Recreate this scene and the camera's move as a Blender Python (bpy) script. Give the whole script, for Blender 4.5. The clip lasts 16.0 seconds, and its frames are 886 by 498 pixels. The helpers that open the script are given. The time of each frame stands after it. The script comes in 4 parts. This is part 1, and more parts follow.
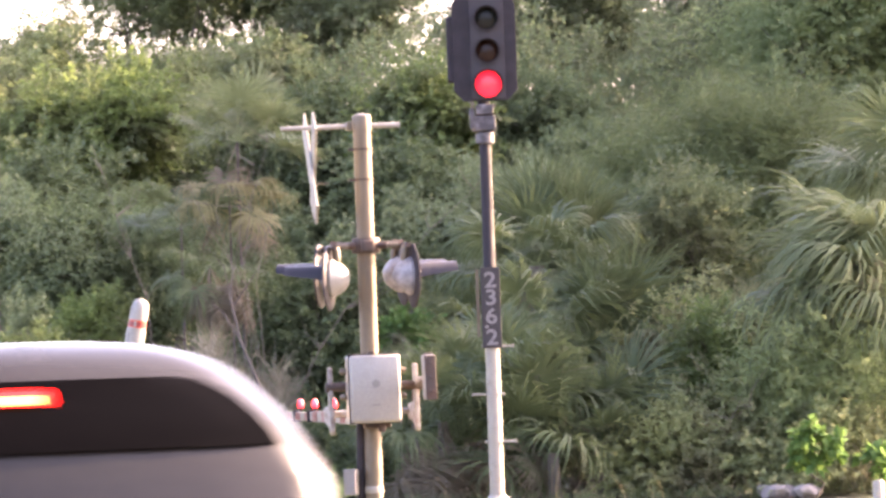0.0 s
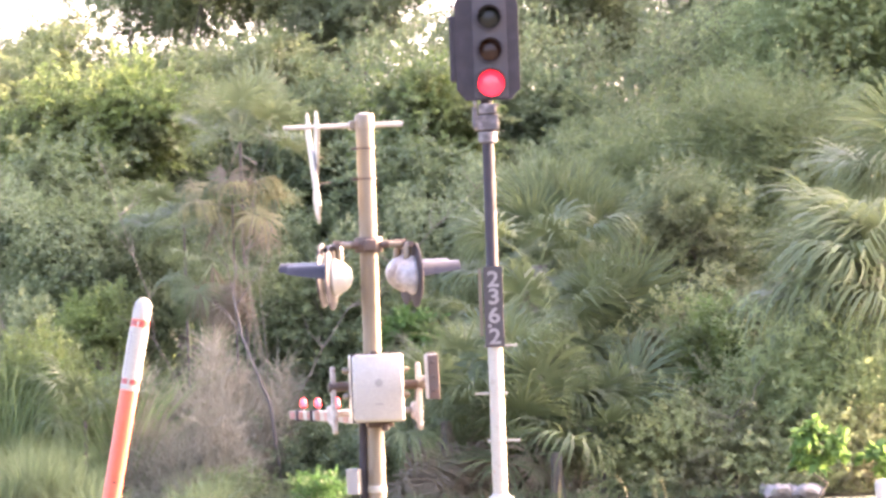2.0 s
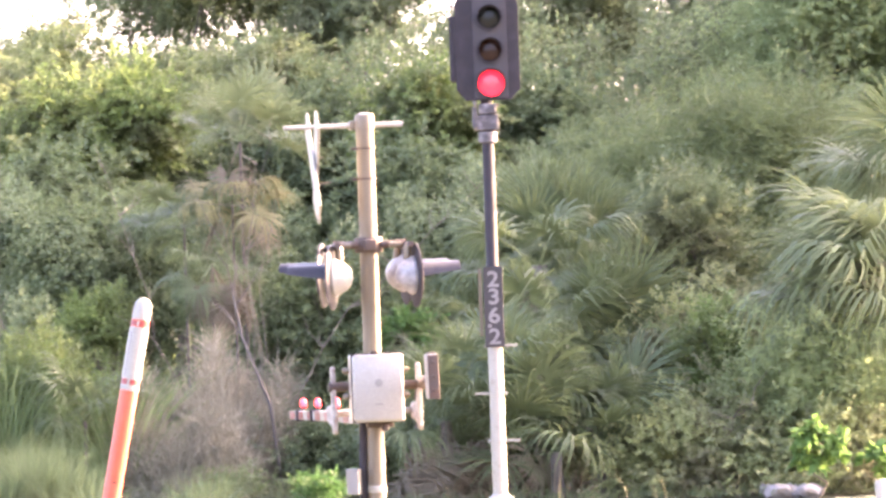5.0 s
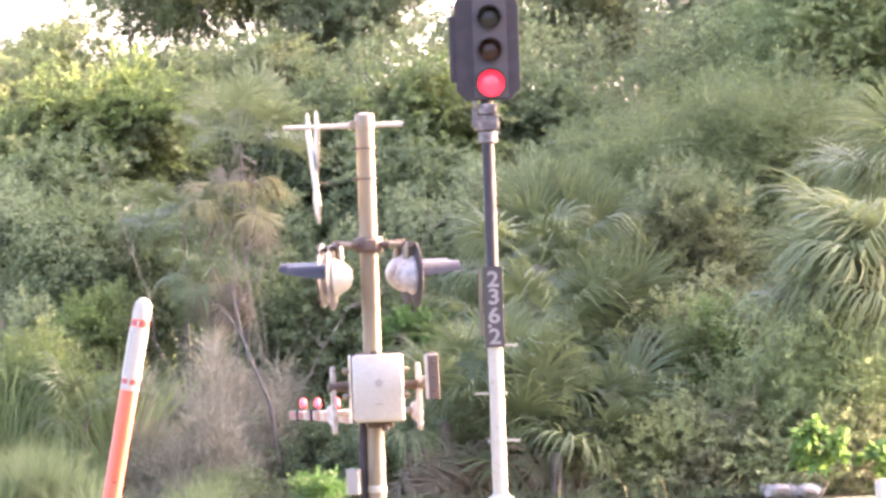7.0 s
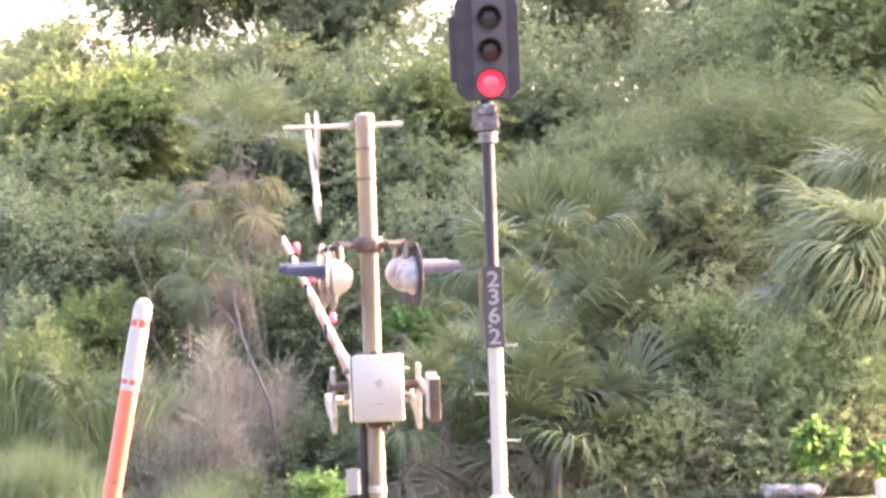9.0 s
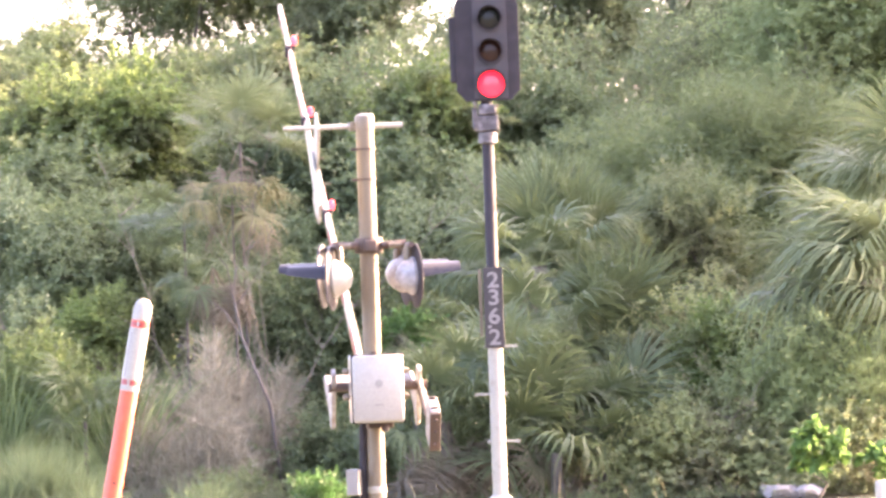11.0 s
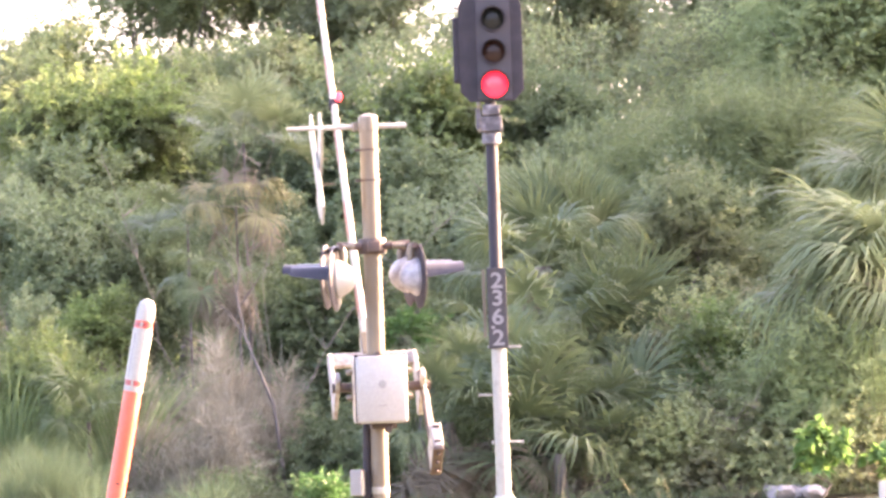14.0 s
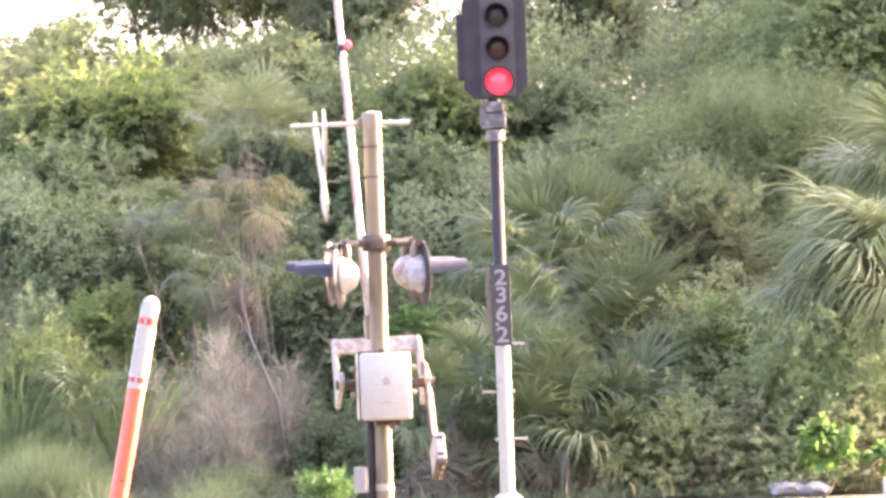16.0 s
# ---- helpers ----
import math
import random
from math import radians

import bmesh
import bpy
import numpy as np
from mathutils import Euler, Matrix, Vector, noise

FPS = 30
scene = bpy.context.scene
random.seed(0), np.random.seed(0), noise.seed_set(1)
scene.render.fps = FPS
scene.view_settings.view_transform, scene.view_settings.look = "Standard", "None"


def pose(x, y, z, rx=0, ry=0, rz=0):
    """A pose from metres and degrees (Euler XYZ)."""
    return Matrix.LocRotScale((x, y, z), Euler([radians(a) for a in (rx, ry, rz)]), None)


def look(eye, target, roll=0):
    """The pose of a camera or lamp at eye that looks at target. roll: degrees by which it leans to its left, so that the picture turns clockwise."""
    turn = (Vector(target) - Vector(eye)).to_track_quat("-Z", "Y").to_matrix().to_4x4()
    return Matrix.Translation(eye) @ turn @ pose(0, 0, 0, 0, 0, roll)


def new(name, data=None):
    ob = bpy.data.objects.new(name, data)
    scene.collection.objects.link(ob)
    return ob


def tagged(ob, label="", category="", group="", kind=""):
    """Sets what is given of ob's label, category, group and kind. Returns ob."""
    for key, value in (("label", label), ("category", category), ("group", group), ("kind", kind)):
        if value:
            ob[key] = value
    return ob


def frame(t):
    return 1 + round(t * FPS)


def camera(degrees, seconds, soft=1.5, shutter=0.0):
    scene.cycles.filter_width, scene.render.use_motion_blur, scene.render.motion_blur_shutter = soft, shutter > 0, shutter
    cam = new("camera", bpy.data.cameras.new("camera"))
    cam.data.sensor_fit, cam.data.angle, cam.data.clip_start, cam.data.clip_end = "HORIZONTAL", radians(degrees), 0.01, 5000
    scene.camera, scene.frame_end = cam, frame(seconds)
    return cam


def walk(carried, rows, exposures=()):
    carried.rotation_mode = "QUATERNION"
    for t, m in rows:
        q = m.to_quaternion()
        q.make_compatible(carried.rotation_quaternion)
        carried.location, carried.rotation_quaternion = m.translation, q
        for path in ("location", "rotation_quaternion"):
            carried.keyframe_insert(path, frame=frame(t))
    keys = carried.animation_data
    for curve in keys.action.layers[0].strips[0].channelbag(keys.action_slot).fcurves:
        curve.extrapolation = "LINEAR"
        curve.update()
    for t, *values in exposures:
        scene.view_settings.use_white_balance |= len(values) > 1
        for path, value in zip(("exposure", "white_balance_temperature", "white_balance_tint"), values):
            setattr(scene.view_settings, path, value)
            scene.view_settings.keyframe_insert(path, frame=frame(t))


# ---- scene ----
cam = camera(10.0, 16.0, soft=2.9, shutter=0.5)
EYE = (0.0, 0.0, 1.58)


def aim(right, up):
    """The camera's pose: degrees to the right of straight ahead and above the level, with its steady lean."""
    a, b = radians(right), radians(up)
    return look(EYE, (EYE[0] + math.sin(a) * math.cos(b), math.cos(a) * math.cos(b), EYE[2] + math.sin(b)), -2.0)


walk(cam, [(0, aim(0.0323, 1.2352)), (0.5, aim(0.0115, 1.2270)), (1, aim(-0.0000, 1.2274)), (9, aim(0.0001, 1.2300)),
           (11.5, aim(0.0003, 1.2370)), (12.5, aim(-0.0009, 1.2370)),
           (12.6, aim(-0.0009, 1.2370)), (12.7, aim(0.0056, 1.2370)), (12.8, aim(-0.0009, 1.2370)),
           (12.9, aim(-0.0138, 1.2305)), (13, aim(-0.0461, 1.2305)), (13.1, aim(-0.0332, 1.2241)),
           (13.2, aim(-0.0203, 1.2435)), (13.3, aim(-0.0074, 1.2370)), (13.4, aim(-0.0138, 1.2370)),
           (13.5, aim(-0.0009, 1.2370)), (13.6, aim(-0.0074, 1.2564)), (13.7, aim(-0.0138, 1.2758)),
           (13.8, aim(-0.0138, 1.2951)), (13.9, aim(-0.0397, 1.2951)), (14, aim(-0.0397, 1.2435)),
           (14.1, aim(-0.0849, 1.2435)), (14.2, aim(-0.0978, 1.4437)), (14.3, aim(-0.0913, 1.4501)),
           (14.4, aim(-0.0978, 1.3985)), (14.5, aim(-0.0590, 1.3855)), (14.8, aim(-0.0719, 1.3468)),
           (15, aim(-0.0526, 1.3726)), (15.2, aim(-0.0526, 1.3210)), (15.4, aim(-0.0461, 1.3210)),
           (15.5, aim(-0.0397, 1.3791)), (15.6, aim(-0.0332, 1.4114)), (15.7, aim(-0.0655, 1.3855)),
           (15.8, aim(-0.0719, 1.3080)), (15.9, aim(-0.0719, 1.2176)), (16, aim(-0.0849, 1.2112))],
     exposures=[(0.0, 3.57, 7250, 36), (0.3, 3.78, 7250, 36), (0.6, 4.16, 7250, 36), (1.2, 4.27, 7250, 36), (16.0, 4.27, 7250, 36)])

# ---- light ----
world = bpy.data.worlds.new("sky")
scene.world = world
world.use_nodes = True
sky = world.node_tree.nodes.new("ShaderNodeTexSky")
sky.sky_type, sky.sun_disc = "NISHITA", False
SUN_UP, SUN_RIGHT = radians(25), radians(66)
sky.sun_elevation, sky.sun_rotation = SUN_UP, SUN_RIGHT
sky.air_density, sky.dust_density = 0.8, 5.0
back = world.node_tree.nodes["Background"]
back.inputs["Strength"].default_value = 0.15
world.node_tree.links.new(sky.outputs[0], back.inputs[0])
sun = new("sun", bpy.data.lights.new("sun", "SUN"))
sun.data.energy, sun.data.angle, sun.data.color = 4.2, radians(0.6), (1.0, 0.81, 0.5)
to_sun = Vector((math.sin(SUN_RIGHT) * math.cos(SUN_UP), math.cos(SUN_RIGHT) * math.cos(SUN_UP), math.sin(SUN_UP)))
sun.matrix_world = look(to_sun * 100, (0, 0, 0))


# ---- materials ----
def nodes_of(name):
    m = bpy.data.materials.new(name)
    m.use_nodes = True
    return m, m.node_tree.nodes, m.node_tree.links, m.node_tree.nodes["Principled BSDF"]


def mixed(nodes, links, fac, a, b):
    mix = nodes.new("ShaderNodeMix")
    mix.data_type = "RGBA"
    links.new(fac, mix.inputs[0])
    for socket, value in ((mix.inputs[6], a), (mix.inputs[7], b)):
        if isinstance(value, tuple):
            socket.default_value = (*value, 1)
        else:
            links.new(value, socket)
    return mix.outputs[2]


def ramp(nodes, links, source, lo, hi):
    r = nodes.new("ShaderNodeMapRange")
    r.inputs[1].default_value, r.inputs[2].default_value = lo, hi
    links.new(source, r.inputs[0])
    return r.outputs[0]


def noise_of(nodes, links, scale, detail=4, stretch=None):
    n = nodes.new("ShaderNodeTexNoise")
    n.inputs["Scale"].default_value, n.inputs["Detail"].default_value = scale, detail
    co = nodes.new("ShaderNodeTexCoord")
    if stretch:
        mp = nodes.new("ShaderNodeMapping")
        mp.inputs["Scale"].default_value = stretch
        links.new(co.outputs["Object"], mp.inputs[0])
        links.new(mp.outputs[0], n.inputs["Vector"])
    else:
        links.new(co.outputs["Object"], n.inputs["Vector"])
    return n.outputs["Fac"]


def paint(name, colour, wear, rough=0.5, metal=0.0, scale=9.0, amount=0.45, coat=0.0, stretch=None, bump=0.15):
    """A worn surface: colour with patches of wear, fine grain and relief."""
    m, nodes, links, b = nodes_of(name)
    patches = ramp(nodes, links, noise_of(nodes, links, scale, 6, stretch), 0.62 - amount * 0.4, 0.8)
    fine = ramp(nodes, links, noise_of(nodes, links, scale * 9, 3), 0.3, 0.75)
    shade = tuple(c * 0.8 for c in colour)
    base = mixed(nodes, links, fine, shade, colour)
    links.new(mixed(nodes, links, patches, base, wear), b.inputs["Base Color"])
    b.inputs["Metallic"].default_value = metal
    b.inputs["Coat Weight"].default_value = coat
    r = nodes.new("ShaderNodeMapRange")
    r.inputs[3].default_value, r.inputs[4].default_value = max(rough - 0.1, 0.03), min(rough + 0.25, 1)
    links.new(patches, r.inputs[0])
    links.new(r.outputs[0], b.inputs["Roughness"])
    if bump:
        bp = nodes.new("ShaderNodeBump")
        bp.inputs["Strength"].default_value, bp.inputs["Distance"].default_value = bump, 0.004
        links.new(fine, bp.inputs["Height"])
        links.new(bp.outputs[0], b.inputs["Normal"])
    return m


def leaf(name, dark, light, thin=0.4, rough=0.5, patch=1.2, third=None, warmth=0.07):
    """Leaves that let light through; each leaf and each bough has its own tone."""
    m, nodes, links, b = nodes_of(name)
    geo = nodes.new("ShaderNodeNewGeometry")
    each = mixed(nodes, links, geo.outputs["Random Per Island"], dark, light)
    bough = ramp(nodes, links, noise_of(nodes, links, patch, 3), 0.42, 0.68)
    tone = mixed(nodes, links, bough, each, third or tuple((a + c) / 2 * 0.75 for a, c in zip(dark, light)))
    links.new(tone, b.inputs["Base Color"])
    b.inputs["Roughness"].default_value = rough
    b.inputs["Specular IOR Level"].default_value = 0.18
    tr = nodes.new("ShaderNodeBsdfTranslucent")
    warm = mixed(nodes, links, geo.outputs["Random Per Island"], (0.4, 0.5, 0.1), (0.6, 0.66, 0.2))
    mul = nodes.new("ShaderNodeMix")
    mul.data_type = "RGBA"
    mul.inputs[0].default_value = warmth
    links.new(tone, mul.inputs[6])
    links.new(warm, mul.inputs[7])
    links.new(mul.outputs[2], tr.inputs["Color"])
    mix = nodes.new("ShaderNodeMixShader")
    mix.inputs[0].default_value = thin
    links.new(b.outputs[0], mix.inputs[1])
    links.new(tr.outputs[0], mix.inputs[2])
    links.new(mix.outputs[0], nodes["Material Output"].inputs["Surface"])
    return m


def glow(name, colour, strength):
    m, nodes, links, b = nodes_of(name)
    b.inputs["Base Color"].default_value = (*colour, 1)
    b.inputs["Emission Color"].default_value = (*colour, 1)
    b.inputs["Emission Strength"].default_value = strength
    b.inputs["Roughness"].default_value = 0.2
    return m


BARK = paint("bark", (0.1, 0.083, 0.065), (0.16, 0.145, 0.12), 0.9, scale=6, stretch=(1, 1, 0.25), bump=0.8)
BARK_PALE = paint("dead grey wood", (0.16, 0.135, 0.1), (0.11, 0.09, 0.07), 0.9, scale=8, stretch=(1, 1, 0.3), bump=0.5)
PALM_BARK = paint("palm bark", (0.1, 0.085, 0.07), (0.06, 0.05, 0.04), 0.9, scale=10, stretch=(1, 1, 2.5), bump=0.8)
DARK_LEAF = leaf("deep green leaf", (0.095, 0.136, 0.075), (0.149, 0.201, 0.100), 0.5)
GREY_LEAF = leaf("grey green leaf", (0.127, 0.169, 0.093), (0.170, 0.220, 0.118), 0.5)
OLIVE_LEAF = leaf("olive leaf", (0.130, 0.171, 0.077), (0.171, 0.217, 0.100), 0.5, third=(0.132, 0.145, 0.090))
PALE_LEAF = leaf("pale olive leaf", (0.144, 0.182, 0.093), (0.194, 0.241, 0.124), 0.55, third=(0.160, 0.175, 0.108))
# willowy green raised in tone: sunlight is put into this colour
SUNLIT_LEAF = leaf("willowy leaf painted sunlit", (0.207, 0.264, 0.122), (0.286, 0.359, 0.163), 0.55)
LIME_LEAF = leaf("yellow green leaf", (0.105, 0.161, 0.054), (0.159, 0.223, 0.068), 0.5, third=(0.109, 0.132, 0.068))
BRIGHT_LEAF = leaf("fresh green leaf", (0.066, 0.145, 0.042), (0.108, 0.205, 0.058), 0.5, warmth=0.03)
NEEDLE = leaf("feathery needle", (0.120, 0.156, 0.071), (0.159, 0.202, 0.087), 0.5)
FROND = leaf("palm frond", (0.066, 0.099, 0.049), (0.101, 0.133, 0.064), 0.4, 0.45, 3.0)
# lighter copy of FROND, with a sunlit look painted into the green
SUNLIT_FROND = leaf("palm frond painted sunlit", (0.097, 0.129, 0.070), (0.171, 0.210, 0.106), 0.45, 0.42, 3.0)
DEAD_FROND = leaf("withered palm frond", (0.130, 0.108, 0.082), (0.220, 0.180, 0.135), 0.4, 0.7, 3.0)
GOLD_FROND = leaf("half dried golden frond", (0.163, 0.158, 0.079), (0.286, 0.266, 0.137), 0.45, 0.55, 3.0)
DEAD_TWIG = leaf("dry brush", (0.158, 0.144, 0.106), (0.335, 0.308, 0.226), 0.2, 0.85, 2.0)
BROWN_LEAF = leaf("small olive brown leaf", (0.203, 0.242, 0.115), (0.305, 0.351, 0.165), 0.5, third=(0.195, 0.185, 0.118))
GRASS = leaf("grass blade", (0.089, 0.129, 0.064), (0.135, 0.177, 0.091), 0.45, 0.55, 1.5)
LUSH = leaf("lush grass", (0.090, 0.143, 0.063), (0.159, 0.218, 0.096), 0.45, 0.5, 2.0)
WEED = leaf("dark fresh weed", (0.03, 0.08, 0.022), (0.052, 0.122, 0.035), 0.45, 0.5, 2.0, warmth=0.0)
DRY_FROND = leaf("dry yellow frond", (0.200, 0.200, 0.112), (0.300, 0.290, 0.160), 0.4, 0.6, 3.0)
STRAW = leaf("straw blade", (0.200, 0.180, 0.120), (0.300, 0.280, 0.190), 0.3, 0.7, 1.5)
GALVANISED = paint("weathered aluminium", (0.115, 0.091, 0.058), (0.082, 0.06, 0.037), 0.5, 0.1, 14, 0.35, stretch=(1, 1, 0.2))
WHITE = paint("chalky white paint", (0.25, 0.24, 0.205), (0.17, 0.15, 0.118), 0.5, 0, 12, 0.2)
RUSTED = paint("white paint flaking to rust", (0.26, 0.25, 0.228), (0.1, 0.05, 0.035), 0.6, 0, 16, 0.5)
SILVER = paint("silver paint", (0.245, 0.238, 0.212), (0.205, 0.195, 0.172), 0.42, 0.1, 10, 0.3)
FLAKED = paint("flaked silver paint", (0.28, 0.276, 0.28), (0.06, 0.055, 0.06), 0.45, 0.1, 14, 0.65)
BLACK = paint("faded black paint", (0.016, 0.014, 0.017), (0.034, 0.03, 0.034), 0.75, 0, 8, 0.5)
NAVY = paint("dull dark enamel", (0.026, 0.025, 0.031), (0.05, 0.047, 0.054), 0.45, 0, 8, 0.4)
CHIPPED = paint("chipped grey casting", (0.036, 0.032, 0.036), (0.22, 0.21, 0.22), 0.55, 0.1, 11, 0.34)
DUSTY = paint("dusty black paint", (0.022, 0.02, 0.022), (0.045, 0.04, 0.044), 0.8, 0, 7, 0.6)
EMBLEM = paint("cast emblem", (0.17, 0.162, 0.15), (0.14, 0.13, 0.12), 0.5, 0.1, 14, 0.3)
BRONZE = paint("dark rusty iron", (0.05, 0.036, 0.03), (0.085, 0.05, 0.035), 0.7, 0.3, 12, 0.5)
RED_SHEET = paint("red reflective sheet", (0.2, 0.018, 0.02), (0.15, 0.022, 0.022), 0.4, 0, 12, 0.3)
ORANGE = paint("orange plastic", (0.55, 0.075, 0.03), (0.45, 0.09, 0.05), 0.5, 0, 6, 0.3)
RED_BAND = paint("red band", (0.25, 0.03, 0.025), (0.21, 0.045, 0.032), 0.5, 0, 6, 0.3)
SIGN_BLACK = paint("sign black", (0.01, 0.008, 0.01), (0.02, 0.017, 0.018), 0.45, 0, 9, 0.3)
SIGN_GREY = paint("sign figures", (0.15, 0.14, 0.14), (0.1, 0.09, 0.09), 0.5, 0, 20, 0.4)
RED_LIT = glow("lit red signal lens", (1.0, 0.022, 0.035), 0.2)
RED_LAMP = glow("lit red arm lamp", (1.0, 0.03, 0.04), 0.6)
BRAKE = glow("lit brake lamp", (1.0, 0.025, 0.015), 0.5)
BRAKE_CORE = glow("bright bulbs of the brake lamp", (1.0, 0.3, 0.06), 1.2)
DARK_LENS = paint("unlit dark lens", (0.012, 0.014, 0.012), (0.02, 0.02, 0.018), 0.35, 0, 5, 0.2, bump=0)
AMBER_LENS = paint("unlit amber lens", (0.025, 0.012, 0.008), (0.02, 0.01, 0.008), 0.35, 0, 5, 0.2, bump=0)
RED_LENS = paint("unlit red lens", (0.22, 0.02, 0.02), (0.15, 0.02, 0.02), 0.15, 0, 5, 0.2, bump=0)
CAR_PAINT = paint("silver car paint", (0.016, 0.0155, 0.0158), (0.014, 0.0135, 0.0138), 0.26, 0.0, 3, 0.1, coat=0.0, bump=0)
CAR_GLASS = paint("tinted car glass", (0.0018, 0.0016, 0.0017), (0.0035, 0.0031, 0.0032), 0.06, 0, 2, 0.1, bump=0)
RUBBER = paint("rubber", (0.025, 0.025, 0.025), (0.05, 0.05, 0.05), 0.8, 0, 8, 0.4)
STONE = paint("pale rubble", (0.28, 0.25, 0.24), (0.15, 0.135, 0.12), 0.9, 0, 7, 0.4, bump=0.6)
SOIL = paint("grassy soil", (0.13, 0.12, 0.07), (0.09, 0.11, 0.045), 0.95, 0, 0.7, 0.6, bump=0.6)
ASPHALT = paint("worn asphalt", (0.055, 0.054, 0.053), (0.085, 0.082, 0.078), 0.9, 0, 1.3, 0.5, bump=0.5)


# ---- mesh helpers ----
def part(name, bm, material, parent, label=""):
    """One mesh object from a bmesh, under its thing or part."""
    me = bpy.data.meshes.new(name)
    bmesh.ops.recalc_face_normals(bm, faces=bm.faces)
    bm.to_mesh(me)
    bm.free()
    me.materials.append(material)
    ob = new(name, me)
    if parent is not None:
        ob.parent = parent
    return tagged(ob, label)


def thing(name, label, category, m=None, group="", kind=""):
    ob = new(name)
    ob.empty_display_size = 0.1
    if m is not None:
        ob.matrix_basis = m
    return tagged(ob, label, category, group, kind)


def smooth(ob, degrees=35):
    ob.data.shade_smooth()
    ob.data.set_sharp_from_angle(angle=radians(degrees))
    return ob


def box(bm, size, at, bevel=0.0, turn=None, seg=2):
    made = bmesh.ops.create_cube(bm, size=1)["verts"]
    bmesh.ops.scale(bm, vec=size, verts=made)
    if bevel:
        edges = list({e for v in made for e in v.link_edges})
        out = bmesh.ops.bevel(bm, geom=edges, offset=bevel, segments=seg, profile=0.5, affect="EDGES")
        made = list({v for f in out["faces"] for v in f.verts} | {v for v in made if v.is_valid})
    m = Matrix.Translation(at) @ (turn or Matrix())
    bmesh.ops.transform(bm, matrix=m, verts=made)
    return bm


def boxed(size, at, bevel=0.0, turn=None):
    return box(bmesh.new(), size, at, bevel, turn)


def tube(bm, path, radii, seg=10, cap=True):
    """A round bar along a line of points with a radius at each."""
    rings = []
    pts = [Vector(p) for p in path]
    side = None
    for i, p in enumerate(pts):
        d = (pts[min(i + 1, len(pts) - 1)] - pts[max(i - 1, 0)]).normalized()
        if side is None:
            side = d.orthogonal().normalized()
        side = (side - d * side.dot(d)).normalized()
        up = d.cross(side)
        r = radii[i] if isinstance(radii, (list, tuple)) else radii
        rings.append([bm.verts.new(p + r * (math.cos(a) * side + math.sin(a) * up))
                      for a in (2 * math.pi * k / seg for k in range(seg))])
    for a, b in zip(rings, rings[1:]):
        for k in range(seg):
            bm.faces.new((a[k], a[(k + 1) % seg], b[(k + 1) % seg], b[k]))
    if cap:
        bm.faces.new(rings[0])
        bm.faces.new(rings[-1])
    return bm


def lathe(profile, m=None, seg=28, cap=True):
    """A turned form about z from (radius, height) pairs."""
    bm = bmesh.new()
    rings = [[bm.verts.new((r * math.cos(2 * math.pi * k / seg), r * math.sin(2 * math.pi * k / seg), z))
              for k in range(seg)] for r, z in profile]
    for a, b in zip(rings, rings[1:]):
        for k in range(seg):
            bm.faces.new((a[k], a[(k + 1) % seg], b[(k + 1) % seg], b[k]))
    if cap:
        bm.faces.new(rings[0])
        bm.faces.new(rings[-1])
    bmesh.ops.remove_doubles(bm, verts=bm.verts, dist=1e-5)
    if m is not None:
        bmesh.ops.transform(bm, matrix=m, verts=bm.verts)
    return bm


def plate(outline, depth, m=None, bevel=0.0):
    """A flat outline in x and z, with a thickness along y."""
    bm = bmesh.new()
    face = bm.faces.new([bm.verts.new((x, -depth / 2, z)) for x, z in outline])
    out = bmesh.ops.extrude_face_region(bm, geom=[face])["geom"]
    bmesh.ops.translate(bm, vec=(0, depth, 0), verts=[v for v in out if isinstance(v, bmesh.types.BMVert)])
    if bevel:
        bmesh.ops.bevel(bm, geom=bm.edges[:], offset=bevel, segments=2, profile=0.5, affect="EDGES")
    if m is not None:
        bmesh.ops.transform(bm, matrix=m, verts=bm.verts)
    return bm


def quads(name, v, n, material):
    """A mesh of n loose quads, four corners each, from an array of corners."""
    me = bpy.data.meshes.new(name)
    me.vertices.add(4 * n)
    me.vertices.foreach_set("co", np.ascontiguousarray(v, dtype=np.float32).ravel())
    me.loops.add(4 * n)
    me.loops.foreach_set("vertex_index", np.arange(4 * n, dtype=np.int32))
    me.polygons.add(n)
    me.polygons.foreach_set("loop_start", np.arange(0, 4 * n, 4, dtype=np.int32))
    me.update(calc_edges=True)
    me.materials.append(material)
    return me


def unit(a):
    return a / np.maximum(np.linalg.norm(a, axis=1, keepdims=True), 1e-9)


def blades(rng, at, way, length, width, fold=0.25):
    """Corners of leaves: base, side, tip, side, gently folded."""
    n = len(at)
    way = unit(way)
    side = unit(np.cross(way, unit(rng.normal(size=(n, 3)) + np.array([0, 0, 1.2]))))
    up = np.cross(side, way)
    ln, wd = length * rng.uniform(0.6, 1.3, (n, 1)), width * rng.uniform(0.7, 1.25, (n, 1))
    mid = at + way * ln * 0.45
    return np.stack([at, mid + side * wd / 2 + up * wd * fold, at + way * ln - up * ln * 0.12,
                     mid - side * wd / 2 + up * wd * fold], axis=1)


CAR_GLASS.node_tree.nodes["Principled BSDF"].inputs["Specular IOR Level"].default_value = 0.012
BLACK.node_tree.nodes["Principled BSDF"].inputs["Specular IOR Level"].default_value = 0.25
for m in (DARK_LENS, AMBER_LENS, NAVY, CAR_PAINT):
    m.node_tree.nodes["Principled BSDF"].inputs["Specular IOR Level"].default_value = 0.2


